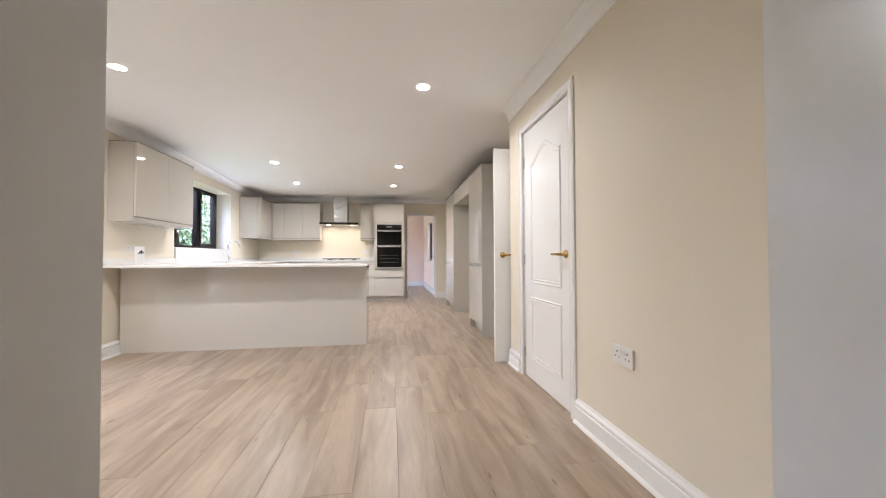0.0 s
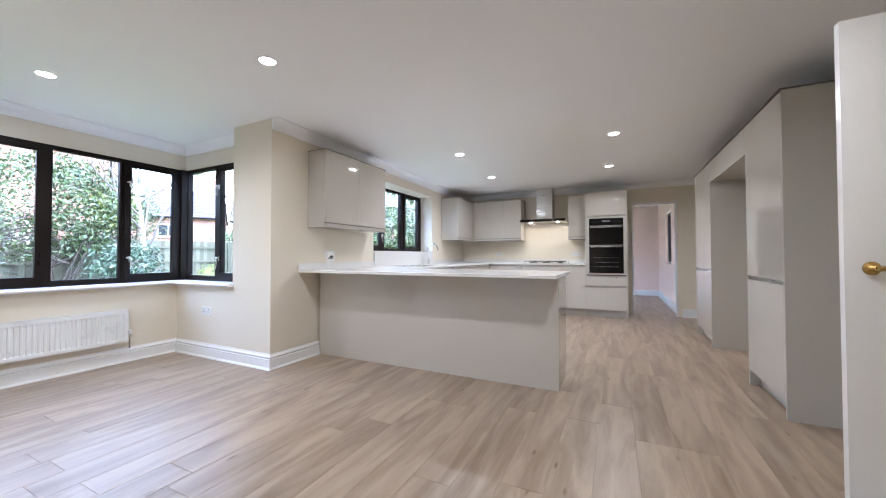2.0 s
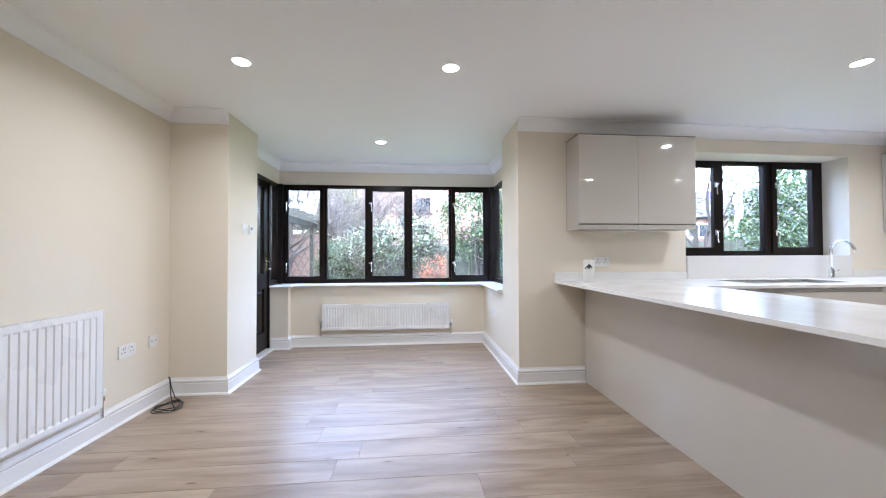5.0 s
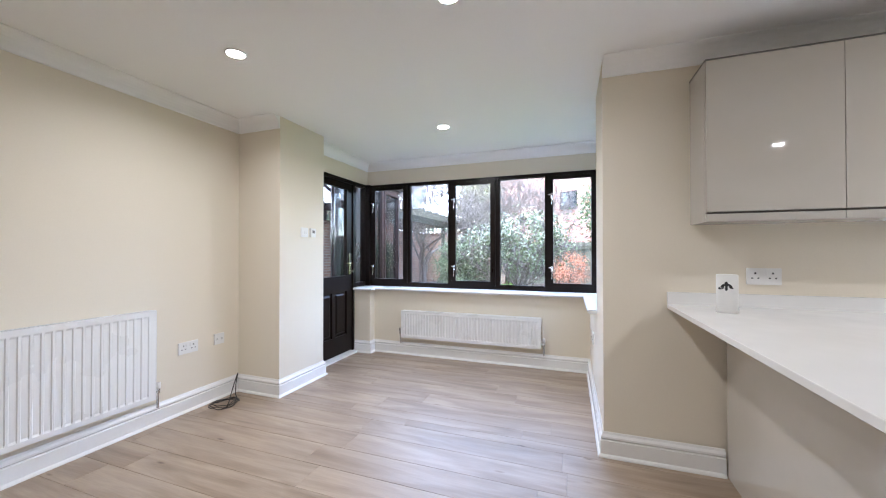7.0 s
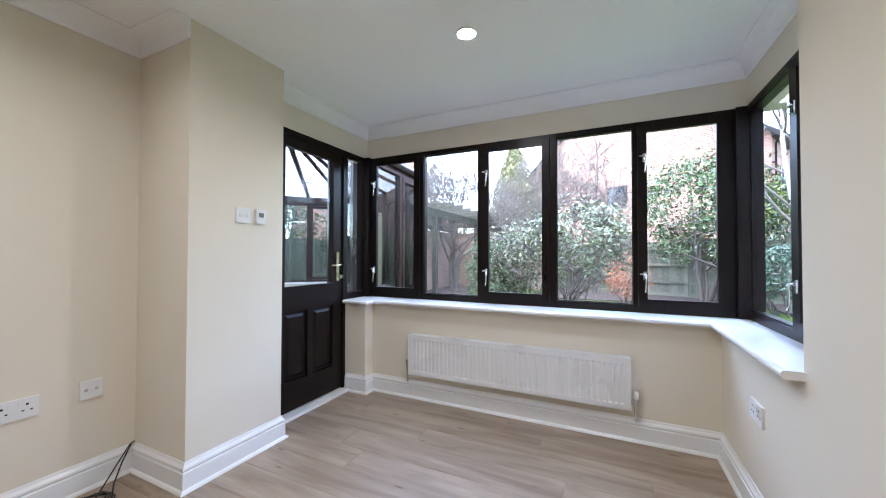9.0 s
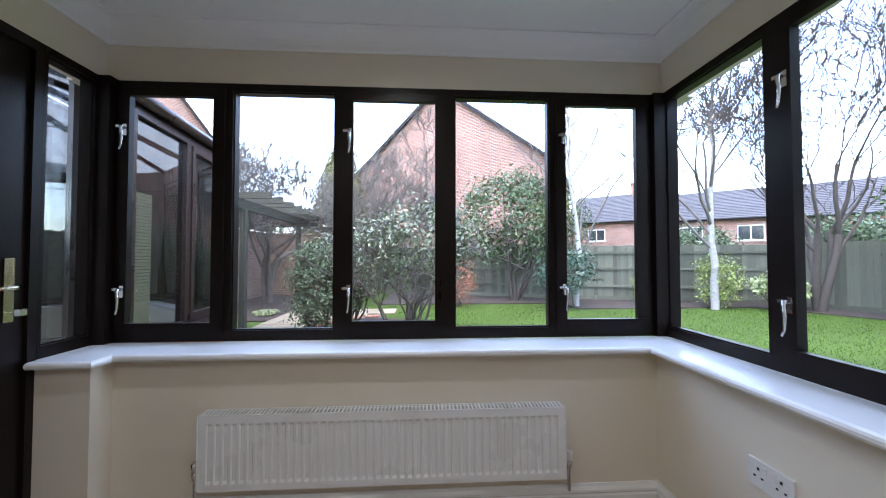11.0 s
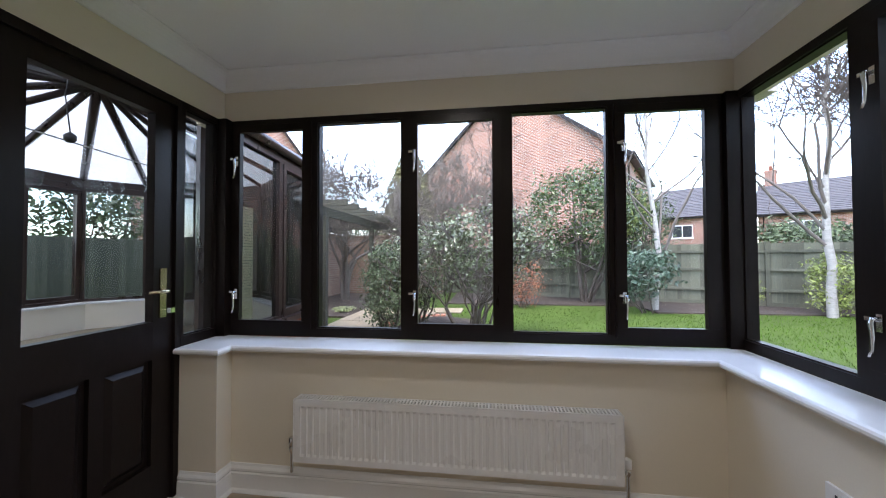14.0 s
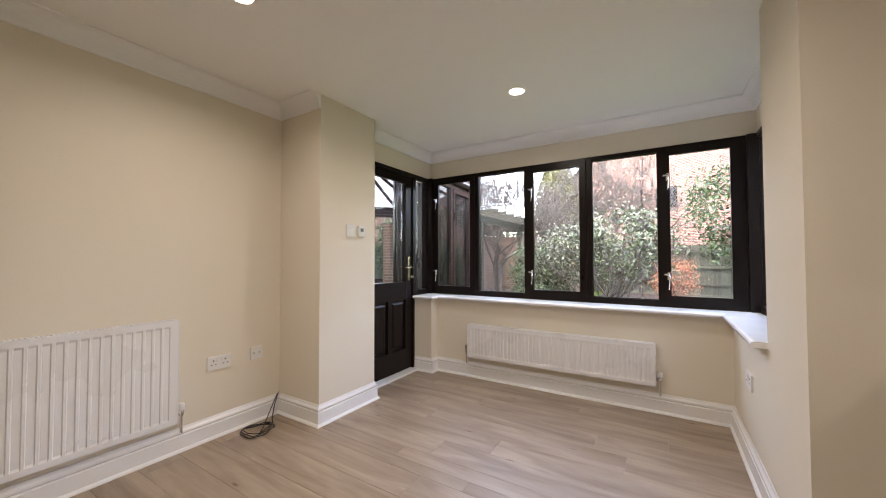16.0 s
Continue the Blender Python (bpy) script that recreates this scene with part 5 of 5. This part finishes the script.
# ---- fences ----
def fence(a, b, h, label, rails=True):
    a, b = Vector(a), Vector(b)
    run = (b - a).length
    ang = math.degrees(math.atan2(b.y - a.y, b.x - a.x))
    f = thing("fence", pose(a.x, a.y, GZ, 0, 0, ang), label, "fence", "garden fences")
    bm = boxes((0, 0.118, 0.0, 0.016, 0.12, h))
    for v in bm.verts:
        if v.co.x > 0.05 and v.co.y < 0.008:
            v.co.y -= 0.008
    me = mesh_of("board", bm, M_FENCE)
    r = random.Random(int(run * 7))
    k = 0.0
    while k < run - 0.1:
        ob = piece("board", me, f, (k, r.uniform(-0.003, 0.003), r.uniform(-0.012, 0.012)))
        k += 0.112
    n = max(1, round(run / 2.6))
    post = mesh_of("post", soft(boxes((-0.05, 0.05, -0.085, 0.0, -0.1, h + 0.04)), 0.006, 1), M_FENCE)
    for k in range(n + 1):
        piece("post", post, f, (run * k / n, -0.012, 0))
    gravel = mesh_of("gravel_board", boxes((0.052, run / n - 0.052, -0.05, -0.03, 0.0, 0.13)), M_FENCE)
    rail = mesh_of("rail", soft(boxes((0.052, run / n - 0.052, -0.07, -0.018, -0.035, 0.035)), 0.008, 1), M_FENCE)
    for k in range(n):
        piece("gravel_board", gravel, f, (run * k / n, 0, 0))
        for z in ((0.45, 1.0, h - 0.22) if rails else ()):
            piece("rail", rail, f, (run * k / n, 0, z))
    return f


fence((-16.0, 0.6), (-13.6, 6.9), 1.72, "weathered grey-green board fence behind the camellia")
fence((-13.6, 6.9), (-11.9, 12.3), 1.72, "weathered grey-green board fence with rails behind the birches")
fence((-15.5, -8.2), (-1.5, -7.6), 1.9, "pale weathered fence beyond the conservatory", False)
fence((-11.9, 12.3), (-2.6, 17.0), 1.75, "weathered grey-green close-board side fence", False)


# ---- brick house with its gable to the garden ----
def framed_pane(parent, m, w, h, mat_frame, bars=1):
    ob = part("window", soft(boxes((0, w, -0.03, 0.06, 0, 0.06), (0, w, -0.03, 0.06, h - 0.06, h), (0, 0.06, -0.029, 0.059, 0.06, h - 0.06), (w - 0.06, w, -0.029, 0.059, 0.06, h - 0.06), *[(w * (k + 1) / (bars + 1) - 0.03, w * (k + 1) / (bars + 1) + 0.03, -0.028, 0.058, 0.06, h - 0.06) for k in range(bars)]), 0.004, 1), mat_frame, parent)
    ob.matrix_local = m
    part("pane", boxes((0.05, w - 0.05, 0.0, 0.01, 0.05, h - 0.05)), M_DARKPANE, ob)
    part("sill", boxes((-0.05, w + 0.05, -0.09, 0.05, -0.06, -0.001)), mat_frame, ob)
    return ob


def tiled_roof(bm, p, u, v, w, l, row=0.28, thick=0.035):
    """Courses of tiles stepping up a slope: u along the eave, v up the slope."""
    nrm = u.cross(v).normalized()
    n = int(l / row)
    for k in range(n):
        a = p + v * (k * row)
        b = a + v * (row * 1.08)
        q = [a - nrm * 0.02, a + u * w - nrm * 0.02, b + u * w - nrm * 0.02, b - nrm * 0.02, a + nrm * thick, a + u * w + nrm * thick, b + u * w + nrm * 0.002, b + nrm * 0.002]
        vs = [bm.verts.new(x) for x in q]
        for f in ((0, 3, 2, 1), (4, 5, 6, 7), (0, 1, 5, 4), (1, 2, 6, 5), (2, 3, 7, 6), (3, 0, 4, 7)):
            bm.faces.new([vs[i] for i in f])


def gable_house(name, m, half, depth, eave, rise, label, wall_mat, roof_mat, windows, side_windows=(), chimney=None, pane_frame=M_WPAINT):
    """Gable in the local plane y=0 facing -y, from x=-half to half; the house runs to +y."""
    h = thing(name, m, label, "house")
    bm = bmesh.new()
    outline = [(-half, 0), (half, 0), (half, eave), (0, eave + rise), (-half, eave)]
    f0 = [bm.verts.new((x, 0, z)) for x, z in outline]
    f1 = [bm.verts.new((x, depth, z)) for x, z in outline]
    bm.faces.new(f0)
    bm.faces.new(f1[::-1])
    for k in (0, 1, 4):
        bm.faces.new((f0[k], f1[k], f1[(k + 1) % 5], f0[(k + 1) % 5]))
    bmesh.ops.recalc_face_normals(bm, faces=bm.faces[:])
    part("wall", bm, wall_mat, h)
    slope = Vector((half, 0, rise)).normalized()
    over = 0.35
    L = math.hypot(half, rise) + over
    bm = bmesh.new()
    tiled_roof(bm, Vector((-half, depth + 0.15, eave)) - slope * over + Vector((0, 0, 0.12)), Vector((0, -1, 0)), slope, depth + 0.4, L)
    s2 = Vector((-half, 0, rise)).normalized()
    tiled_roof(bm, Vector((half, -0.25, eave)) - s2 * over + Vector((0, 0, 0.12)), Vector((0, 1, 0)), s2, depth + 0.4, L)
    part("roof", bm, roof_mat, h)
    bm = bmesh.new()
    for sg in (-1, 1):
        sl_ = Vector((-sg * half, 0, rise)).normalized()
        a = Vector((sg * half, -0.24, eave)) - sl_ * over
        b = Vector((0, -0.24, eave + rise))
        up = Vector((0, 0, 0.19))
        vs = [bm.verts.new(v + Vector((0, y, 0))) for y in (0.0, 0.03) for v in (a - up * 0.4, b - up * 0.4, b + up * 0.5, a + up * 0.5)]
        for f in ((0, 1, 2, 3), (7, 6, 5, 4), (0, 4, 5, 1), (1, 5, 6, 2), (2, 6, 7, 3), (3, 7, 4, 0)):
            bm.faces.new([vs[i] for i in f])
        bx(bm, sg * half - (0.36 if sg < 0 else -0.02), sg * half + (0.36 if sg > 0 else -0.02), -0.2, depth, eave - 0.22, eave - 0.18)
    part("bargeboard", bm, M_FRAME, h, "dark bargeboard and soffit")
    for sg in (-1, 1):
        part("gutter", tube(bmesh.new(), [(sg * (half + 0.34), -0.2, eave - 0.12), (sg * (half + 0.34), depth, eave - 0.12)], 0.06, 8), M_FRAME, h)
        part("downpipe", tube(bmesh.new(), [(sg * (half + 0.06), 0.3, 0), (sg * (half + 0.06), 0.3, eave - 0.4), (sg * (half + 0.32), 0.3, eave - 0.15)], 0.035, 8), M_FRAME, h)
    for x, z, w, hh in windows:
        framed_pane(h, pose(x, -0.01, z), w, hh, pane_frame)
    for sg, y, z, w, hh in side_windows:
        framed_pane(h, pose(sg * half + sg * 0.01, y, z, 0, 0, 90 * sg), w, hh, pane_frame)
    if chimney:
        bm = boxes((chimney[0] - 0.4, chimney[0] + 0.4, chimney[1] - 0.35, chimney[1] + 0.35, eave, eave + rise + 1.1), (chimney[0] - 0.46, chimney[0] + 0.46, chimney[1] - 0.41, chimney[1] + 0.41, eave + rise + 0.95, eave + rise + 1.05))
        c = part("chimney", bm, wall_mat, h)
        part("chimney_pot", lathe(bmesh.new(), [(0.13, 0), (0.11, 0.35), (0.13, 0.4)], 12, (chimney[0], chimney[1], eave + rise + 1.1)), M_BRICKPIECE, c)
    return h


# the gable's line runs from (-18.5, 8.15) to (-23.9, -1.95)
ga = math.degrees(math.atan2(-10.1, -5.4))
gable_house("brick_house", pose(-21.2, 3.1, GZ, 0, 0, ga + 180), 5.73, 9.0, 5.95, 4.5, "two-storey red brick house with a dark-edged gable towards the garden", M_BRICK, M_TILE, [(-0.58, 3.80, 1.0, 0.95), (2.6, 0.9, 1.6, 1.1)], [(1, 1.2, 3.7, 1.0, 1.1)], pane_frame=M_FRAME)
gable_house("neighbour_house", pose(-37.0, 18.0, GZ, 0, 0, -38), 4.2, 5.6, 4.5, 2.7, "red brick house with a grey tiled roof beyond the fence", M_BRICK, M_TILE, [(-2.2, 2.7, 1.5, 1.1)], [(1, 1.6, 2.8, 1.4, 1.0)], chimney=(0, 4.9))
gable_house("neighbour_house", pose(-33.2, 23.6, GZ, 0, 0, -38), 4.4, 8.0, 4.3, 2.6, "red brick house with its grey roof slope to the garden", M_BRICK, M_TILE, [(-1, 2.7, 1.4, 1.1)], [(1, 1.5, 2.6, 1.5, 1.1), (1, 5.0, 2.6, 1.5, 1.1)], chimney=(0, 0.5))
gable_house("neighbour_house", pose(-27.5, 31.0, GZ, 0, 0, -45), 4.4, 14.0, 4.2, 2.7, "long brick house with a grey roof behind the bare trees", M_BRICK, M_TILE, [], [(1, 2.0, 2.6, 1.5, 1.1), (1, 7.0, 2.6, 1.5, 1.1), (1, 11.0, 2.6, 1.5, 1.1)], chimney=(0, 12.0))
for k, (hx, hy) in enumerate(((-24, 19), (-19, 24), (-13, 27), (-22, 27))):
    shrub("far_hedge", hx, hy, 3.0, 3.0, -0.1, 3.0 + 0.4 * (k % 2), 3500, 0.3, 60 + k, "evergreen hedge beyond the fence", M_CONIFER, 4, 90, 0.08)

gable_house("neighbour_house", pose(-19.8, -11.6, GZ, 0, 0, 128), 4.2, 9.0, 6.4, 5.6, "red brick house with a red tiled roof beyond the conservatory", M_BRICK, M_TILE_RED, [(-0.6, 6.6, 0.9, 1.1), (1.6, 3.5, 1.2, 1.1)], [])
shrub("far_hedge", -12, -9.8, 2.2, 1.4, 0.2, 3.6, 3000, 0.2, 71, "evergreen beyond the pale fence", M_LEAF_DARK, 4, 80, 0.06)
bare_tree("bare_tree", -8.0, -9.5, 6.0, 0.15, 72, "leafless tree beyond the pale fence", M_BARK, 5, 0.3, stems=2)
shrub("conifer_hedge", -10.7, -4.5, 1.5, 1.0, -0.1, 4.4, 6000, 0.13, 73, "tall dark conifer hedge behind the conservatory", M_CONIFER, 3, 110, 0.07)
shrub("conifer_hedge", -13.0, -5.0, 1.5, 1.0, -0.1, 4.0, 5000, 0.13, 74, "dark conifer hedge behind the brick wall", M_CONIFER, 3, 110, 0.07)
shrub("conifer_hedge", -17.2, -3.2, 1.6, 1.4, -0.1, 2.7, 5000, 0.14, 75, "dark evergreen behind the brick wall and pergola", M_CONIFER, 3, 100, 0.06)
shrub("conifer_hedge", -17.0, 0.2, 1.4, 1.2, -0.1, 2.4, 4000, 0.14, 76, "low dark evergreen behind the brick wall", M_CONIFER, 3, 90, 0.06)
# garden building, wall and pergola
gb = thing("garden_wall", pose(-15.2, -3.5, GZ), "old brown brick garden wall under the pergola", "wall")
part("brickwork", boxes((0, 7.2, 0, 0.22, 0, 2.15), (-0.22, 0, 0, 4.0, 0, 2.15)), M_BRICK_OLD, gb)
part("coping", soft(boxes((-0.26, 7.24, -0.04, 0.26, 2.151, 2.21), (-0.26, 0.04, 0.26, 4.04, 2.151, 2.21)), 0.01, 1), M_BRICK_OLD, gb)
tr = thing("trellis", pose(-15.12, -3.2, GZ), "weathered diamond trellis on the brick wall", "trellis")
for k in range(9):
    for s in (-1, 1):
        ob = part("slat", boxes((-0.01, 0.0, -0.012, 0.012, -0.9, 0.9)), M_FENCE, tr)
        ob.matrix_local = pose(0.02 + 0.006 * s, 0.5 + 0.3 * k, 1.1, 28 * s)
pg = thing("pergola", pose(-14.8, -3.4, GZ), "mossy timber pergola before the brick wall", "pergola")
for px_ in (0.3, 3.2, 6.0):
    part("post", soft(boxes((px_ - 0.05, px_ + 0.05, 2.35, 2.45, 0, 2.2)), 0.006, 1), M_MOSSY, pg)
part("beam", soft(boxes((-0.2, 6.6, 2.34, 2.40, 2.2, 2.38)), 0.006, 1), M_MOSSY, pg)
part("beam", soft(boxes((-0.2, 6.6, 0.30, 0.36, 2.2, 2.38)), 0.006, 1), M_MOSSY, pg)
for k in range(12):
    part("rafter", soft(boxes((0.0 + 0.55 * k, 0.05 + 0.55 * k, -0.1, 2.9, 2.38, 2.50)), 0.006, 1), M_MOSSY, pg)

# ---- conservatory ----
cons = thing("conservatory", pose(0, 0, 0), "dark brown framed conservatory on a low brick wall beside the bay", "conservatory")
POLY = [(-4.20, 0.42), (-4.55, -0.24), (-7.14, -0.49), (-8.6, -2.2), (-8.9, -3.8), (-7.6, -5.0), (-3.2, -5.0)]
HUB = Vector((-6.0, -2.7, 3.45))
cz = thing("conservatory_floor", pose(0, 0, 0), "pale tiled floor of the conservatory", "floor")
bm = bmesh.new()
bm.faces.new([bm.verts.new((x, y, -0.02)) for x, y in [(-2.9, 0.42)] + POLY])
part("tiles", bm, M_STONE, cz)
EAVE = 2.52
M_MORTAR = surface("pale_mortar", (0.26, 0.215, 0.175), 0.9, vary=0.15, grain=80, bump=0.3)
SOLDIER = mesh_of("brick", soft(boxes((0, 0.065, 0, 0.03, 0, 0.215)), 0.004, 1), surface("orange_red_brick", (0.25, 0.085, 0.044), 0.85, vary=0.2, scale=8, grain=80, bump=0.3, per_object=0.9))
for (ax, ay), (bx_, by_) in zip(POLY, POLY[1:]):
    a, b = Vector((ax, ay)), Vector((bx_, by_))
    run, ang = (b - a).length, math.degrees(math.atan2(by_ - ay, bx_ - ax))
    near = ax > -5.0
    seg = part("wall_section", boxes((0, run, -0.05, 0.05, GZ - 0.05, 0.44)), M_MORTAR if near else M_BRICK, cons)
    seg.matrix_local = pose(ax, ay, 0, 0, 0, ang)
    for u in (range(int(run / 0.075)) if near else ()):
        for v in range(3):
            piece("brick", SOLDIER, seg, (0.006 + 0.075 * u, -0.062, 0.222 - 0.225 * v))
    part("outer_sill", soft(boxes((0, run, -0.13, -0.046, 0.405, 0.47)), 0.012, 2), M_CONS, seg)
    n = max(1, round(run / 0.82))
    rows = [(0, run, -0.045, 0.045, 0.44, 0.50), (0, run, -0.045, 0.045, EAVE - 0.10, EAVE)]
    for k in range(n + 1):
        u = run * k / n
        rows.append((max(0, u - 0.045), min(run, u + 0.045), -0.044, 0.044, 0.50, EAVE - 0.10))
    part("window_frame", soft(boxes(*rows), 0.005, 1), M_CONS, seg)
    for k in range(n):
        u0, u1 = run * k / n + 0.045, run * (k + 1) / n - 0.045
        if k % 2 == 0:
            part("casement", soft(boxes((u0, u1, -0.06, 0.03, 0.505, 0.57), (u0, u1, -0.06, 0.03, EAVE - 0.17, EAVE - 0.105), (u0, u0 + 0.06, -0.059, 0.029, 0.57, EAVE - 0.17), (u1 - 0.06, u1, -0.059, 0.029, 0.57, EAVE - 0.17)), 0.005, 1), M_CONS, seg)
        p = part("pane", boxes((u0, u1, -0.003, 0.003, 0.50, EAVE - 0.10)), M_TINTED, seg)
        p.visible_shadow = False
    part("inner_sill", boxes((0.03, run - 0.03, 0.051, 0.24, 0.42, 0.45)), M_GLOSSW, seg, "white inner window board")
    part("plaster", boxes((0.03, run - 0.03, 0.052, 0.20, -0.02, 0.419)), M_WALL, seg)
    part("gutter", tube(bmesh.new(), [(0, -0.10, EAVE + 0.03), (run, -0.10, EAVE + 0.03)], 0.055, 8), M_CONS, seg)
    part("fascia", boxes((0, run, -0.06, 0.05, EAVE + 0.001, EAVE + 0.12)), M_CONS, seg)
    bm = bmesh.new()
    A, B = Vector((ax, ay, EAVE + 0.11)), Vector((bx_, by_, EAVE + 0.11))
    bm.faces.new([bm.verts.new(v) for v in (A, B, HUB + Vector((0, 0, 0.02)))])
    part("roof_panel", bm, M_POLY, cons, "translucent ribbed roof sheet")
    for q in ((A,) if run < 1.2 else (A, A.lerp(B, 0.5)) if run < 2.5 else (A, A.lerp(B, 0.25), A.lerp(B, 0.5), A.lerp(B, 0.75))):
        part("rafter", tube(bmesh.new(), [q, HUB], 0.055, 4), M_CONS, cons)
bm = bmesh.new()
bm.faces.new([bm.verts.new(v) for v in ((-3.05, 0.42, 2.62), (-4.2, 0.42, EAVE + 0.11), HUB + Vector((0, 0, 0.02)), (-3.05, -5.0, 2.62))])
part("roof_panel", bm, M_POLY, cons)
for yy in (0.42, -0.6, -1.7, -2.7, -3.8):
    part("rafter", tube(bmesh.new(), [(-3.05, yy, 2.62), HUB], 0.055, 4), M_CONS, cons)
part("tie_bar", tube(bmesh.new(), [(-3.1, -2.2, 2.55), (-8.8, -2.9, 2.55)], 0.008, 6), M_STEEL, cons)
pl = thing("pendant_lamp", pose(-5.2, -2.0, 2.42), "small dark pendant lamp holder hanging in the conservatory", "lamp")
part("flex", tube(bmesh.new(), [(0, 0, 0.08), (0.05, 0, 0.45), (0, 0, 0.80)], 0.006, 6), M_BLACK, pl)
part("holder", lathe(bmesh.new(), [(0.02, 0.08), (0.05, 0.05), (0.05, 0.01), (0.03, -0.02)], 14), M_BLACK, pl)
solid("wall_house_outside", boxes((-3.05, -2.8, -5.2, 0.20, GZ, 3.2)), M_WALL, kind="structure")
blind = thing("roller_blind", pose(-5.66, -0.485, 0.52, 0, 0, 185.5), "cream slatted blind drawn in a conservatory window", "blind")
for k in range(40):
    part("slat", boxes((0, 0.30, 0, 0.004, 0.032 * k, 0.032 * k + 0.028)), M_BLIND, blind)

# ---- floor boards ----
def board_mesh(w, l):
    bm = bmesh.new()
    c, t = 0.0019, -0.0100
    lo = [bm.verts.new(p) for p in ((0, 0, t), (w, 0, t), (w, l, t), (0, l, t))]
    mi = [bm.verts.new(p) for p in ((0, 0, -c), (w, 0, -c), (w, l, -c), (0, l, -c))]
    hi = [bm.verts.new(p) for p in ((c, c, 0), (w - c, c, 0), (w - c, l - c, 0), (c, l - c, 0))]
    for a, b in ((lo, mi), (mi, hi)):
        for k in range(4):
            bm.faces.new((a[k], a[(k + 1) % 4], b[(k + 1) % 4], b[k]))
    bm.faces.new(hi)
    return mesh_of("plank", bm, M_PLANK)


PW, PL = 0.192, 1.285
full = board_mesh(PW, PL)
rnd = random.Random(4)
for x0, x1, y0, y1 in ((-3.93, -2.39, 0.57, 3.35), (-2.39, 2.06, -1.5, 8.26), (-1.2, 1.5, 8.26, 11.7)):
    col = math.floor(x0 / PW)
    while col * PW < x1:
        xa, xb = max(x0, col * PW), min(x1, (col + 1) * PW)
        start = y0 - random.Random(col).uniform(0.05, 1.2)
        while start < y1:
            a, b = max(y0, start), min(y1, start + PL)
            if b - a > 0.02 and xb - xa > 0.01:
                whole = abs(b - a - PL) < 1e-6 and abs(xb - xa - PW) < 1e-6
                piece("plank", full if whole else board_mesh(xb - xa, b - a), floor, (xa, a, 0))
            start += PL
        col += 1
